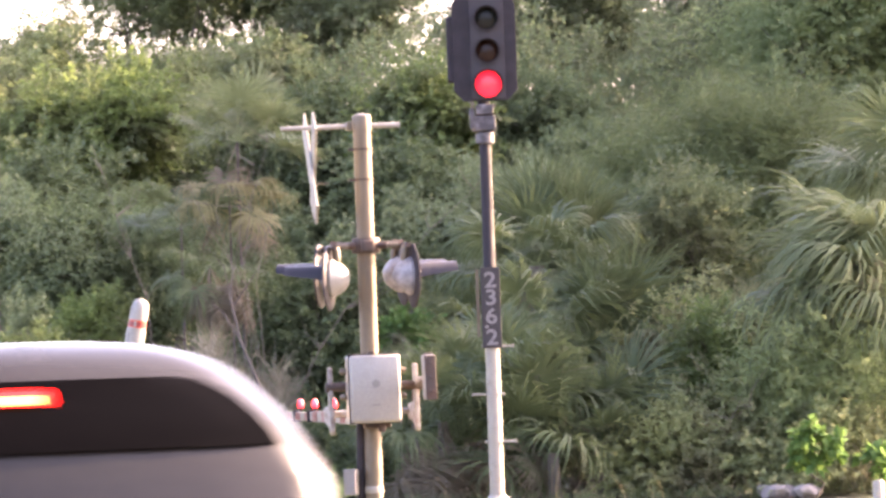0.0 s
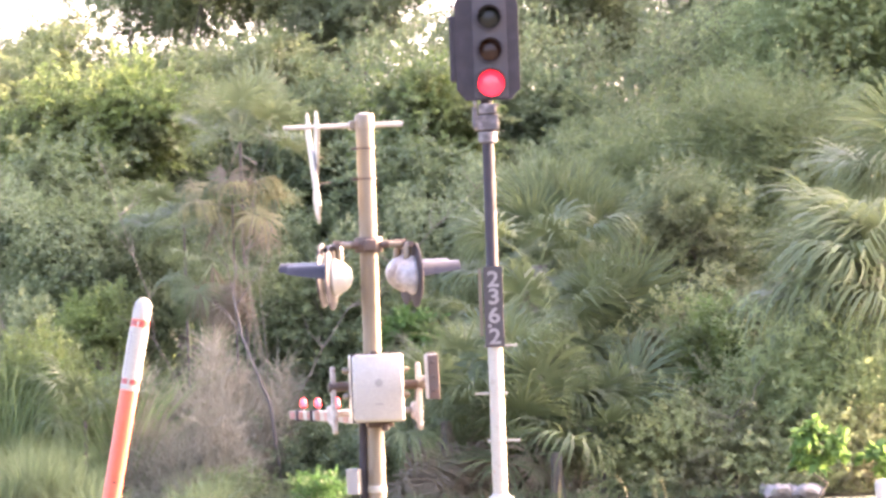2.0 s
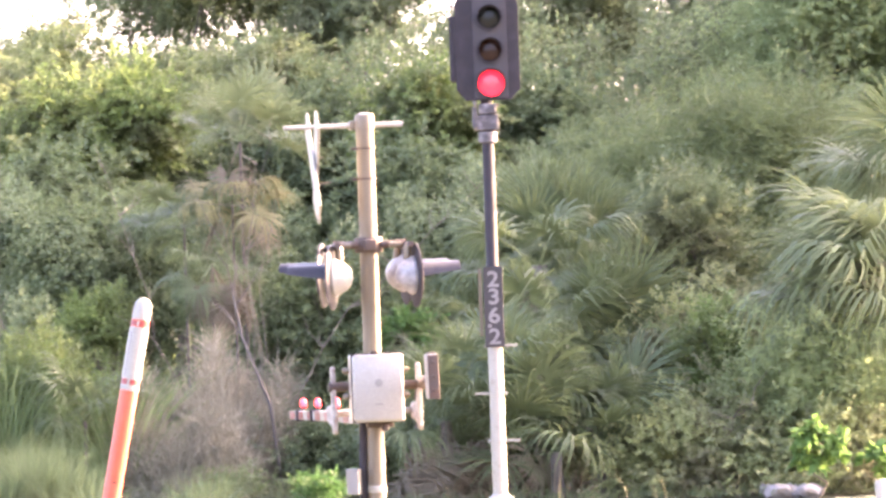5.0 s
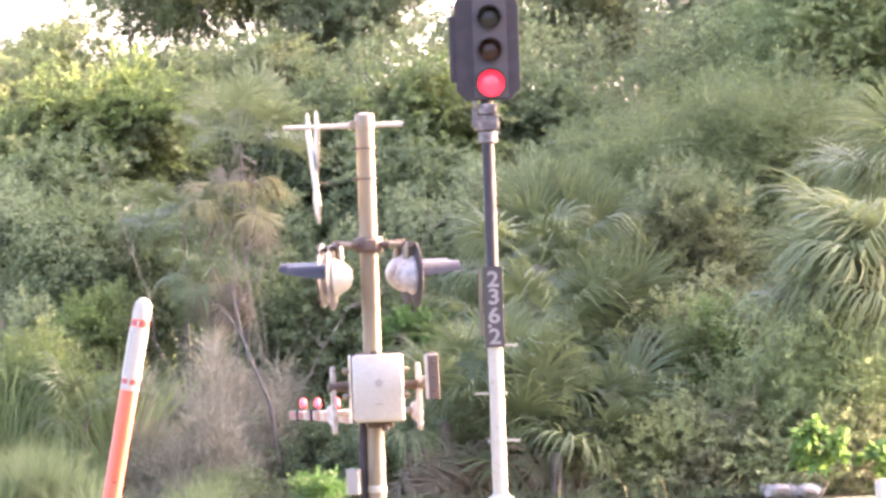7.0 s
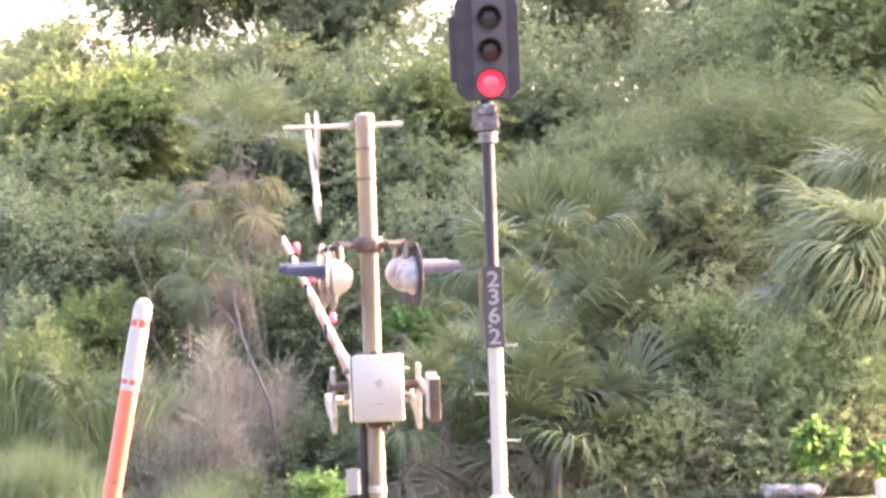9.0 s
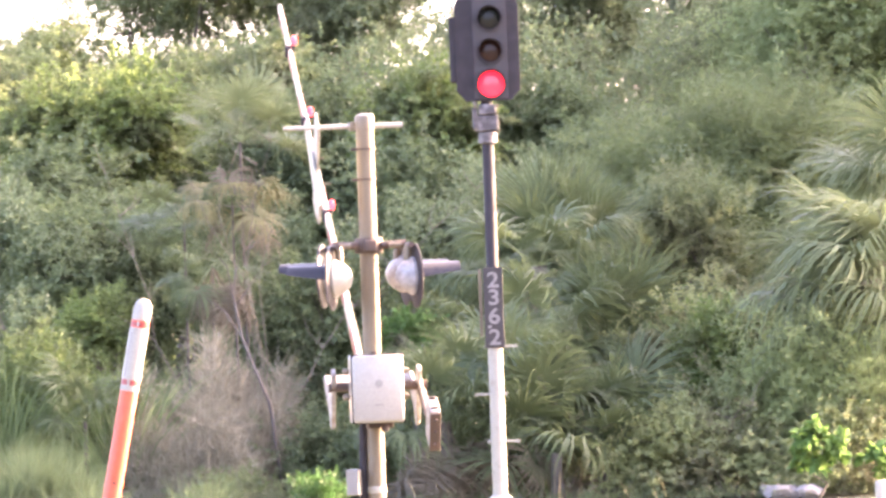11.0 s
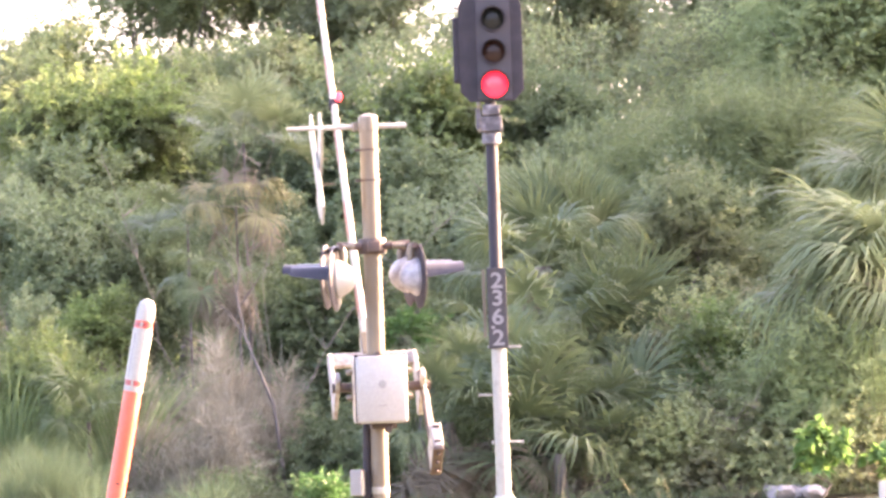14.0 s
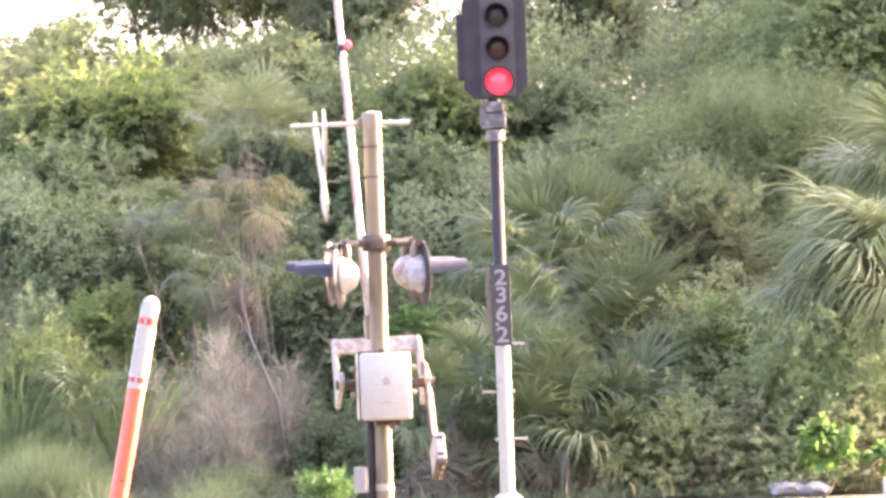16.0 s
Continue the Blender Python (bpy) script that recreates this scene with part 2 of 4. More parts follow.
# ---- trees ----
def crown_leaves(rng, radii, n, length, width, clumps=60, clump=0.3, droop=0.2, rise=0.0, hollow=0.3):
    """Leaves of a crown about the origin: boughs that reach out unevenly, twigs along them, leaves on both sides of each twig."""
    radii = np.array(radii)
    lobes = unit(rng.normal(size=(9, 3)))
    d = unit(rng.normal(size=(clumps, 3)))
    lobe = np.max(d @ lobes.T, axis=1, keepdims=True) ** 6
    reach = rng.uniform(hollow, 1.0, (clumps, 1)) ** 0.6 * (0.72 + 0.5 * lobe)
    c = d * reach * radii
    per = 14
    twigs = n // per
    pick = rng.choice(clumps, twigs, p=(w := rng.uniform(0.3, 1.5, clumps)) / w.sum())
    off = rng.normal(size=(twigs, 3)) * clump * radii.mean() * np.array([0.75, 0.75, 0.6]) * rng.uniform(0.6, 1.5, (clumps, 1))[pick]
    root = c[pick] * rng.uniform(0.7, 1.08, (twigs, 1)) + off
    way = unit(d[pick] * 0.45 + off / (clump * radii.mean()) * 0.35 + rng.normal(size=(twigs, 3)) * 0.5
               + np.array([0, 0, 0.25 + rise - droop]))
    side = unit(np.cross(way, unit(rng.normal(size=(twigs, 3)) * 0.6 + np.array([0, 0, 1.0]))))
    run = np.minimum(length * rng.uniform(2.2, 5.0, (twigs, 1)), 0.7 * radii.mean())
    u = np.repeat(np.arange(per)[None, :, None] / per, twigs, axis=0) + rng.uniform(-0.03, 0.03, (twigs, per, 1))
    hand = np.where(np.arange(per) % 2 == 0, 1.0, -1.0)[None, :, None]
    sag = np.array([0, 0, -1.0]) * (u * u) * run[:, None, :] * (0.1 + 0.4 * droop)
    at = root[:, None, :] + way[:, None, :] * run[:, None, :] * u + sag
    leafway = way[:, None, :] * 0.55 + side[:, None, :] * hand + rng.normal(size=(twigs, per, 3)) * 0.35 - np.array([0, 0, 0.5 * droop])
    n = twigs * per
    return blades(rng, at.reshape(n, 3), leafway.reshape(n, 3), length, width), c


def limbs(bm, rng, base, top, r, ends):
    """A trunk that bends its way up, and limbs from it to the boughs."""
    base, top = Vector(base), Vector(top)
    k = 7
    line = [base.lerp(top, i / k) + Vector((rng.normal() * 0.05, rng.normal() * 0.05, 0)) * min(i, 1.5) for i in range(k + 1)]
    tube(bm, line, [r * (1 - 0.75 * i / k) for i in range(k + 1)], 8)
    for e in ends:
        e = Vector(e)
        s = line[int(rng.integers(3, k + 1))]
        m = s.lerp(e, 0.5) + Vector((rng.normal() * 0.1, rng.normal() * 0.1, 0.15))
        tube(bm, [s, m, e], [r * 0.24, r * 0.15, r * 0.05], 5)


def tree(name, label, at, radii, n, length, width, material, seed, root=0.0, clumps=60, clump=0.3, droop=0.2, rise=0.0,
         trunk=0.09, group="trees of the thicket", category="tree"):
    """A tree whose crown is centred at the point given, its trunk going down to the ground."""
    rng = np.random.default_rng(seed)
    ob = thing(name, label, category, pose(at[0], at[1], root), group)
    v, c = crown_leaves(rng, radii, n, length, width, clumps, clump, droop, rise)
    lift = np.array([0, 0, at[2] - root])
    bm = bmesh.new()
    limbs(bm, rng, (rng.normal() * 0.2, rng.normal() * 0.2, -0.05), (0, 0, at[2] - root + radii[2] * 0.3), trunk,
          [tuple(p + lift) for p in c[: min(14, clumps)]])
    smooth(part("trunk", bm, BARK, ob))
    v = v + lift
    v[..., 2] = np.maximum(v[..., 2], 0.02)
    crown = new("crown", quads("crown", v, len(v), material))
    crown.parent = ob
    return ob


def fan(rng, span, material, segments=56, droop=0.8, spread=270, name="frond"):
    """One fan leaf: a stalk along +y and long narrow segments, joined at the hub, that arch over and hang at their tips."""
    k = 9
    stalk = span * 0.9
    verts, faces = [], []
    for i in range(segments + 1):
        a = radians(-spread / 2 + spread * i / segments)
        verts.append((math.sin(a) * span * 0.06, stalk + math.cos(a) * span * 0.06 + 0.12 * span * math.cos(a / 2), 0.0))
    for i in range(segments):
        a = radians(-spread / 2 + spread * (i + 0.5) / segments) + rng.normal() * 0.05
        reach = span * (0.72 + 0.28 * math.cos(a / 2)) * rng.uniform(0.8, 1.1)
        d = np.array([math.sin(a), math.cos(a), 0.0])
        s = np.array([math.cos(a), -math.sin(a), 0.0])
        w = span * 0.0155
        p = (np.array(verts[i]) + np.array(verts[i + 1])) / 2
        hang = droop * rng.uniform(0.65, 1.4)
        tilt = 0.3 + rng.normal() * 0.1
        last = (i, i + 1)
        twist = rng.normal() * 0.3
        for j in range(1, k + 1):
            q = j / k
            tilt = max(tilt - hang * (0.12 + 0.6 * q) * 0.33, -1.5)
            p = p + (d * math.cos(tilt) + np.array([0, 0, math.sin(tilt)])) * reach / k
            if j == k:
                verts.append(tuple(p))
                faces.append((*last, len(verts) - 1))
                break
            h = w * (1.0 if q < 0.45 else 1.75 * (1.02 - q))
            off = s * h * math.cos(twist * q) + np.array([0, 0, h * math.sin(twist * q)])
            verts += [tuple(p - off), tuple(p + off)]
            here = (len(verts) - 2, len(verts) - 1)
            faces.append((last[0], last[1], here[1], here[0]))
            last = here
    mid = segments // 2
    n = len(verts)
    verts += [(-0.011, stalk * 0.5, 0.01), (0.011, stalk * 0.5, 0.01), (-0.014, 0, 0), (0.014, 0, 0)]
    faces += [(mid, mid + 1, n + 1, n), (n, n + 1, n + 3, n + 2)]
    me = bpy.data.meshes.new(name)
    me.from_pydata(verts, [], faces)
    me.materials.append(material)
    return me


FAN_SETS = {}


def fans(material, span, droop, seed):
    key = (material.name, span, droop)
    if key not in FAN_SETS:
        rng = np.random.default_rng(seed)
        FAN_SETS[key] = [fan(rng, span, material, droop=droop * f) for f in (0.75, 0.95, 1.1, 1.3)]
    return FAN_SETS[key]


def palm(name, label, at, span, count, seed, material=None, droop=0.8, dead=6, root=0.0, low=-35, high=75, group="fan palms", thick=0.16, set_out=(), dry=None):
    """A fan palm with its crown's heart at the point given: stem, green fronds all round or set out by turn and rise, a skirt of withered ones."""
    rng = np.random.default_rng(seed)
    ob = thing(name, label, "palm", pose(at[0], at[1], root), group)
    h = at[2] - root
    if h > 0.25:
        bm = tube(bmesh.new(), [(0.03, 0, -0.05), (0, 0.02, h * 0.5), (0, 0, h)], [thick * 1.2, thick, thick * 0.88], 12)
        smooth(part("stem", bm, PALM_BARK, ob))
    green = fans(material or FROND, span, droop, seed)
    brown = fans(dry or DEAD_FROND, span, 1.3, seed + 1)
    turn = rng.uniform(0, 360)
    count = len(set_out) or count
    for i in range(count + dead):
        turn += 137.5
        withered = i >= count
        up = rng.uniform(-78, -50) if withered else low + (high - low) * ((i + 0.5) / count) + rng.normal() * 6
        f = new("withered_frond" if withered else "frond", (brown if withered else green)[i % 4])
        f.parent = ob
        if set_out and not withered:
            turn, up = set_out[i]
        f.matrix_basis = pose(0, 0, h, 0, 0, turn) @ pose(0, 0, 0, up, rng.uniform(-25, 25), 0) @ Matrix.Scale(rng.uniform(0.75, 1.1), 4)
        if withered:
            tagged(f, "withered hanging brown frond")
    return ob


def tuft(name, label, category, at, spread, n, length, width, material, seed, lean=0.35, kind="", group="", bend=0.3):
    """Upright blades or dry stalks from the ground, spread over an oval."""
    rng = np.random.default_rng(seed)
    a, r = rng.uniform(0, 2 * math.pi, n), rng.uniform(0, 1, n) ** 0.5
    base = np.stack([np.cos(a) * r * spread[0], np.sin(a) * r * spread[1], np.zeros(n)], axis=1)
    way = np.stack([rng.normal(size=n) * lean, rng.normal(size=n) * lean, np.ones(n)], axis=1)
    v = blades(rng, base, way, length, width, 0.1)
    tip = v[:, 2] + np.concatenate([way[:, :2] * length * bend, np.full((n, 1), -0.06 * length)], axis=1)
    v[:, 2] = tip
    me = quads(name, v, n, material)
    ob = new(name, me)
    ob.matrix_basis = pose(*at)
    return tagged(ob, label, category, group, kind)


# ---- ground ----
bm = bmesh.new()
bmesh.ops.create_grid(bm, x_segments=60, y_segments=60, size=900)
for v in bm.verts:
    v.co.z = -0.02
tagged(part("ground", bm, SOIL, None), "rough grassy soil reaching to the thicket", "ground", kind="structure")
for y, wide, label in ((22.4, 32.8, "worn grey asphalt of the street"), (44.0, 6.0, "worn grey asphalt of the crossing road")):
    bm = boxed((120, wide, 0.08), (0, y, -0.03), 0.01)
    tagged(part("road", bm, ASPHALT, None), label, "road", kind="structure")

# ---- the thicket, far to near ----
rng = np.random.default_rng(7)
n = 80000
x = rng.uniform(-14, 16, n)
edge = [-14.0, -5.84, -3.31, -1.85, -1.48, -0.63, -0.43, 0.18, 0.60, 3.22,
        3.29, 3.85, 4.07, 16.0]
tops = [6.37, 6.32, 6.32, 6.46, 7.95, 7.92, 6.97, 6.95, 8.07, 7.97,
        7.12, 7.11, 7.94, 8.01]
top = np.interp(x, edge, tops) + 0.2 * np.sin(x * 3.9) + 0.15 * np.sin(x * 9.3 + 1)
z = top * rng.uniform(0, 1, n) ** 0.8
at = np.stack([x, 84 + rng.uniform(-1, 1.5, n) + 0.6 * np.sin(x * 2.3) + 0.5 * np.sin(z * 2.9 + x), z], axis=1)
woods = new("far_woods", quads("far_woods", blades(rng, at, rng.normal(size=(n, 3)) + np.array([0, 0, -0.2]), 0.2, 0.1), n, DARK_LEAF))
# unseen woods at the right, added to keep sun off the thicket
n = 58000
a = rng.uniform(0, 1, n)
at = np.stack([20 + 1.4 * np.sin(a * 17) + rng.normal(size=n) * 0.8, 60 + 34 * a,
               (19.0 - 0.8 * np.exp(-((a - 0.53) / 0.07) ** 2) + 0.5 * np.sin(a * 31) + 0.5 * np.sin(a * 73)) * rng.uniform(0, 1, n) ** 0.8], axis=1)
sun_screen = new("shade_woods", quads("shade_woods", blades(rng, at, rng.normal(size=(n, 3)) + np.array([0, 0, -0.2]), 0.5, 0.29), n, DARK_LEAF))
# unseen tree row behind the camera, added to darken the tailgate's reflection
n = 14000
x = rng.uniform(-60, 60, n)
at = np.stack([x, -26 + rng.normal(size=n) * 1.5 + 2 * np.sin(x * 0.4), (9.0 + 1.5 * np.sin(x * 0.5) + np.sin(x * 1.3)) * rng.uniform(0, 1, n) ** 0.8], axis=1)
rear = new("reflected_trees", quads("reflected_trees", blades(rng, at, rng.normal(size=(n, 3)) + np.array([0, 0, -0.2]), 1.1, 0.6), n, DARK_LEAF))
tagged(rear, "unseen dark green trees added for the car to reflect", "woods", kind="stuff")
tagged(sun_screen, "unseen green woods added to shade the thicket", "woods", kind="stuff")
tagged(woods, "dense dark green woods behind the thicket", "woods", kind="stuff")


def undergrowth(name, label, count, x0, x1, y0, y1, edge, tops, length, width, material, seed):
    """Leaves that fill the thicket between its trees, up to a wavering height."""
    rng = np.random.default_rng(seed)
    x = rng.uniform(x0, x1, count)
    y = rng.uniform(y0, y1, count) + 0.5 * np.sin(x * 2.7 + seed)
    top = np.interp(x, edge, tops) + 0.25 * np.sin(x * 3.1 + seed) + 0.2 * np.sin(x * 7.7 + seed)
    z = top * rng.uniform(0, 1, count)
    x = x + 0.12 * np.sin(z * 9 + y * 3)
    y = y + 0.4 * np.sin(z * 5.3 + x * 4.1)
    keep = np.sin(x * 8.1 + seed) + np.sin(z * 7.3 + y * 2) + np.sin(x * 3.3 - z * 4.9) > -1.1
    at = np.stack([x, y, z], axis=1)[keep]
    v = blades(rng, at, rng.normal(size=at.shape) + np.array([0, 0, 0.1]), length, width)
    tagged(new(name, quads(name, v, len(at), material)), label, "undergrowth", kind="stuff")


undergrowth("thicket_leaves", "mixed leaves deep inside the thicket", 115000, -7.5, 8, 69, 73.5, [-7.5, -1.57, -1.20, 8],
            [5.68, 5.70, 6.17, 6.27], 0.085, 0.045, OLIVE_LEAF, 3)
undergrowth("thicket_leaves", "mixed leaves in the thicket's front", 95000, -6.5, 7, 61.5, 65, [-6.5, -2.34, -1.58, -0.13, 7],
            [3.89, 3.16, 2.71, 3.93, 3.56], 0.07, 0.036, GREY_LEAF, 5)

TREES = [
    # kind, at, radii, leaves, length, width, material, clumps, clump, droop, rise
    ("tall_tree", (-3.71, 76.0, 7.43), (1.78, 1.42, 0.81), 34510, 0.066, 0.036, OLIVE_LEAF, 120, 0.2, 0.3, 0),
    ("tall_tree", (-2.29, 77.0, 7.54), (1.46, 1.17, 0.95), 32480, 0.066, 0.036, PALE_LEAF, 100, 0.2, 0.3, 0),
    ("tall_tree", (-4.65, 77.0, 6.54), (0.95, 0.76, 0.47), 2030, 0.066, 0.036, OLIVE_LEAF, 22, 0.2, 0.2, 0),
    ("tall_tree", (-3.02, 77.0, 6.44), (0.95, 0.76, 0.52), 3045, 0.066, 0.036, OLIVE_LEAF, 22, 0.22, 0.2, 0),
    ("tall_tree", (-1.96, 76.0, 6.43), (0.59, 0.47, 0.59), 3045, 0.066, 0.036, GREY_LEAF, 22, 0.24, 0.2, 0),
    ("tall_tree", (-5.68, 77.0, 6.58), (0.60, 0.48, 0.52), 2233, 0.066, 0.036, OLIVE_LEAF, 22, 0.24, 0.2, 0),
    ("tree", (-5.89, 74.0, 5.94), (0.91, 0.73, 0.54), 11200, 0.084, 0.043, OLIVE_LEAF, 80, 0.2, 0.2, 0),
    ("tree", (-4.39, 75.0, 5.62), (1.67, 1.34, 0.50), 15399, 0.084, 0.043, LIME_LEAF, 100, 0.18, 0.2, 0),
    ("tall_tree", (-1.24, 75.0, 7.01), (0.96, 1.00, 1.26), 28420, 0.066, 0.036, PALE_LEAF, 60, 0.26, 0.2, 0.1),
    ("tall_tree", (1.96, 76.0, 6.72), (1.61, 1.29, 1.61), 48720, 0.072, 0.033, PALE_LEAF, 90, 0.22, 0.1, 0.4),
    ("tall_tree", (4.12, 74.0, 6.09), (1.57, 1.32, 1.65), 48720, 0.066, 0.033, PALE_LEAF, 90, 0.22, 0.1, 0.4),
    ("tall_tree", (5.62, 70.0, 5.87), (1.72, 1.50, 1.87), 69020, 0.085, 0.022, SUNLIT_LEAF, 90, 0.25, 0.5, 0),
    ("tall_tree", (5.46, 69.0, 5.73), (1.16, 0.9, 0.92), 34000, 0.075, 0.036, SUNLIT_LEAF, 90, 0.22, 0.2, 0.2),
    ("tree", (-5.91, 70.0, 4.90), (1.25, 1.00, 1.02), 28000, 0.084, 0.047, OLIVE_LEAF, 90, 0.24, 0.2, 0),
    ("tree", (-4.50, 67.0, 4.71), (1.50, 1.20, 0.90), 33600, 0.076, 0.052, LIME_LEAF, 100, 0.22, 0.2, 0),
    ("tree", (-3.57, 72.0, 5.43), (1.21, 0.96, 0.56), 16800, 0.084, 0.047, OLIVE_LEAF, 70, 0.22, 0.2, 0),
    ("tree", (-2.34, 71.0, 5.17), (1.27, 1.01, 0.87), 28000, 0.084, 0.039, OLIVE_LEAF, 80, 0.24, 0.2, 0.1),
    ("tree", (-3.70, 69.0, 4.04), (1.31, 1.05, 1.15), 28000, 0.084, 0.043, DARK_LEAF, 80, 0.24, 0.2, 0.0),
    ("tree", (-5.17, 65.0, 3.45), (1.38, 1.10, 1.09), 34000, 0.071, 0.039, DARK_LEAF, 100, 0.22, 0.2, 0),
    ("tree", (-4.11, 63.0, 2.80), (1.34, 1.07, 0.98), 33600, 0.071, 0.039, DARK_LEAF, 100, 0.22, 0.2, 0),
    ("tree", (-1.38, 69.0, 4.19), (1.15, 1.05, 1.31), 30799, 0.084, 0.047, DARK_LEAF, 90, 0.24, 0.2, 0),
    ("tree", (-2.22, 65.0, 2.48), (0.94, 0.99, 1.23), 25200, 0.076, 0.043, DARK_LEAF, 80, 0.24, 0.2, 0),
    ("tree", (-1.46, 62.0, 1.58), (0.83, 1.27, 1.59), 30799, 0.071, 0.043, DARK_LEAF, 90, 0.24, 0.2, 0),
    ("tree", (-0.05, 67.0, 4.52), (0.82, 0.72, 0.90), 22400, 0.071, 0.047, LIME_LEAF, 80, 0.24, 0.2, 0),
    ("tree", (-0.09, 65.0, 3.27), (0.94, 0.93, 1.16), 30799, 0.071, 0.043, DARK_LEAF, 90, 0.24, 0.2, 0),
    ("tree", (1.40, 69.0, 4.41), (1.23, 0.99, 1.23), 30799, 0.080, 0.034, DARK_LEAF, 90, 0.22, 0.1, 0.4),
    ("tree", (-0.21, 62.0, 1.54), (0.97, 1.00, 1.25), 28000, 0.067, 0.039, OLIVE_LEAF, 90, 0.24, 0.2, 0),
    ("feathery_tree", (2.62, 64.0, 3.15), (1.07, 0.86, 0.79), 24000, 0.14, 0.014, NEEDLE, 90, 0.26, 0.0, 0.6),
    ("tree", (2.06, 66.0, 3.74), (1.18, 0.94, 0.96), 26000, 0.075, 0.035, DARK_LEAF, 100, 0.2, 0.0, 0.3),
    ("tree", (4.78, 67.0, 3.68), (1.27, 1.02, 1.12), 26000, 0.075, 0.035, OLIVE_LEAF, 100, 0.2, 0.1, 0.2),
    ("feathery_tree", (3.78, 64.0, 3.61), (1.64, 1.31, 1.18), 56000, 0.15, 0.015, NEEDLE, 130, 0.28, 0.0, 0.3),
    ("tree", (1.48, 62.0, 2.45), (1.18, 0.94, 1.18), 30000, 0.09, 0.026, DARK_LEAF, 110, 0.22, 0.0, 0.6),
    ("shrub", (2.85, 57.0, 1.44), (0.95, 0.76, 0.95), 24000, 0.055, 0.028, BROWN_LEAF, 100, 0.2, 0.1, 0.1),
    ("tree", (2.96, 61.5, 2.80), (0.89, 0.71, 0.79), 20000, 0.075, 0.026, PALE_LEAF, 90, 0.22, 0.0, 0.3),
    ("shrub", (2.88, 55.6, 1.53), (0.50, 0.52, 0.65), 9000, 0.055, 0.026, LIME_LEAF, 110, 0.16, 0.1, 0.1),
    ("shrub", (3.28, 55.0, 0.69), (0.98, 0.79, 0.80), 22000, 0.055, 0.025, BROWN_LEAF, 100, 0.2, 0.1, 0.1),
    ("shrub", (4.14, 54.3, 1.30), (1.06, 0.85, 0.52), 17000, 0.12, 0.014, SUNLIT_LEAF, 90, 0.26, 0.2, 0.0),
    ("shrub", (2.37, 54.0, 0.43), (0.78, 0.63, 0.66), 20000, 0.05, 0.025, BROWN_LEAF, 90, 0.2, 0.1, 0.1),
    ("shrub", (4.09, 53.7, 0.35), (1.02, 0.81, 0.54), 18000, 0.06, 0.03, BROWN_LEAF, 70, 0.24, 0.1, 0.1),
    ("shrub", (1.73, 58.0, 1.22), (0.91, 0.98, 1.23), 20000, 0.075, 0.022, GREY_LEAF, 90, 0.22, 0.1, 0.4),
    ("shrub", (0.64, 56.0, 0.39), (0.94, 0.75, 0.56), 16000, 0.065, 0.028, OLIVE_LEAF, 60, 0.24, 0.1, 0.2),
    ("shrub", (-1.13, 57.0, 0.37), (0.95, 0.76, 0.57), 14000, 0.065, 0.03, DARK_LEAF, 60, 0.24, 0.1, 0.2),
    ("shrub", (-0.42, 56.0, 1.90), (0.27, 0.22, 0.15), 1100, 0.07, 0.04, BRIGHT_LEAF, 22, 0.34, 0.0, 0.2),
    ("shrub", (-1.19, 46.0, 0.30), (0.21, 0.20, 0.25), 2200, 0.06, 0.012, WEED, 26, 0.3, 0.0, 0.8),
    ("shrub", (-4.81, 58.0, 2.03), (0.19, 0.31, 0.39), 1200, 0.065, 0.035, GREY_LEAF, 18, 0.36, 0.0, 0.4),
    ("shrub", (-4.14, 60.0, 2.01), (0.60, 0.48, 0.37), 6000, 0.07, 0.03, LIME_LEAF, 40, 0.26, 0.0, 0.3),
    ("shrub", (-4.66, 57.0, 1.38), (0.76, 0.61, 0.57), 11000, 0.07, 0.028, LIME_LEAF, 60, 0.24, 0.0, 0.4),
    ("shrub", (-2.27, 55.0, 0.05), (0.61, 0.49, 0.28), 5000, 0.07, 0.022, OLIVE_LEAF, 50, 0.24, 0.0, 0.5),
]
LOOKS = {
    "tall_tree": "tall grey green tree at the back of the thicket", "tree": "dense broadleaf tree in the thicket",
    "feathery_tree": "soft grey green tree with fine needles", "shrub": "leafy green shrub at the thicket's edge"}
for i, (kind, at, radii, n, length, width, material, clumps, clump, droop, rise) in enumerate(TREES):
    tree(kind, LOOKS[kind], at, radii, n, length, width, material, 20 + i, 0.0, clumps, clump, droop, rise,
         0.1 if kind == "tall_tree" else 0.05 if kind != "shrub" else 0.02, "trees of the thicket" if kind != "shrub" else "shrubs",
         "shrub" if kind == "shrub" else "tree")

# a sapling with large fresh leaves
tree("sapling", "young sapling with large fresh green leaves", (3.78, 52.0, 0.60), (0.27, 0.2, 0.2), 330, 0.14, 0.085, BRIGHT_LEAF, 71, 0.0, 22, 0.3, 0.5, 0, 0.015, "shrubs", "shrub")
tree("sapling", "young sapling with large fresh green leaves", (4.43, 52.0, 0.37), (0.16, 0.14, 0.2), 180, 0.14, 0.085, BRIGHT_LEAF, 72, 0.0, 18, 0.3, 0.5, 0, 0.015, "shrubs", "shrub")

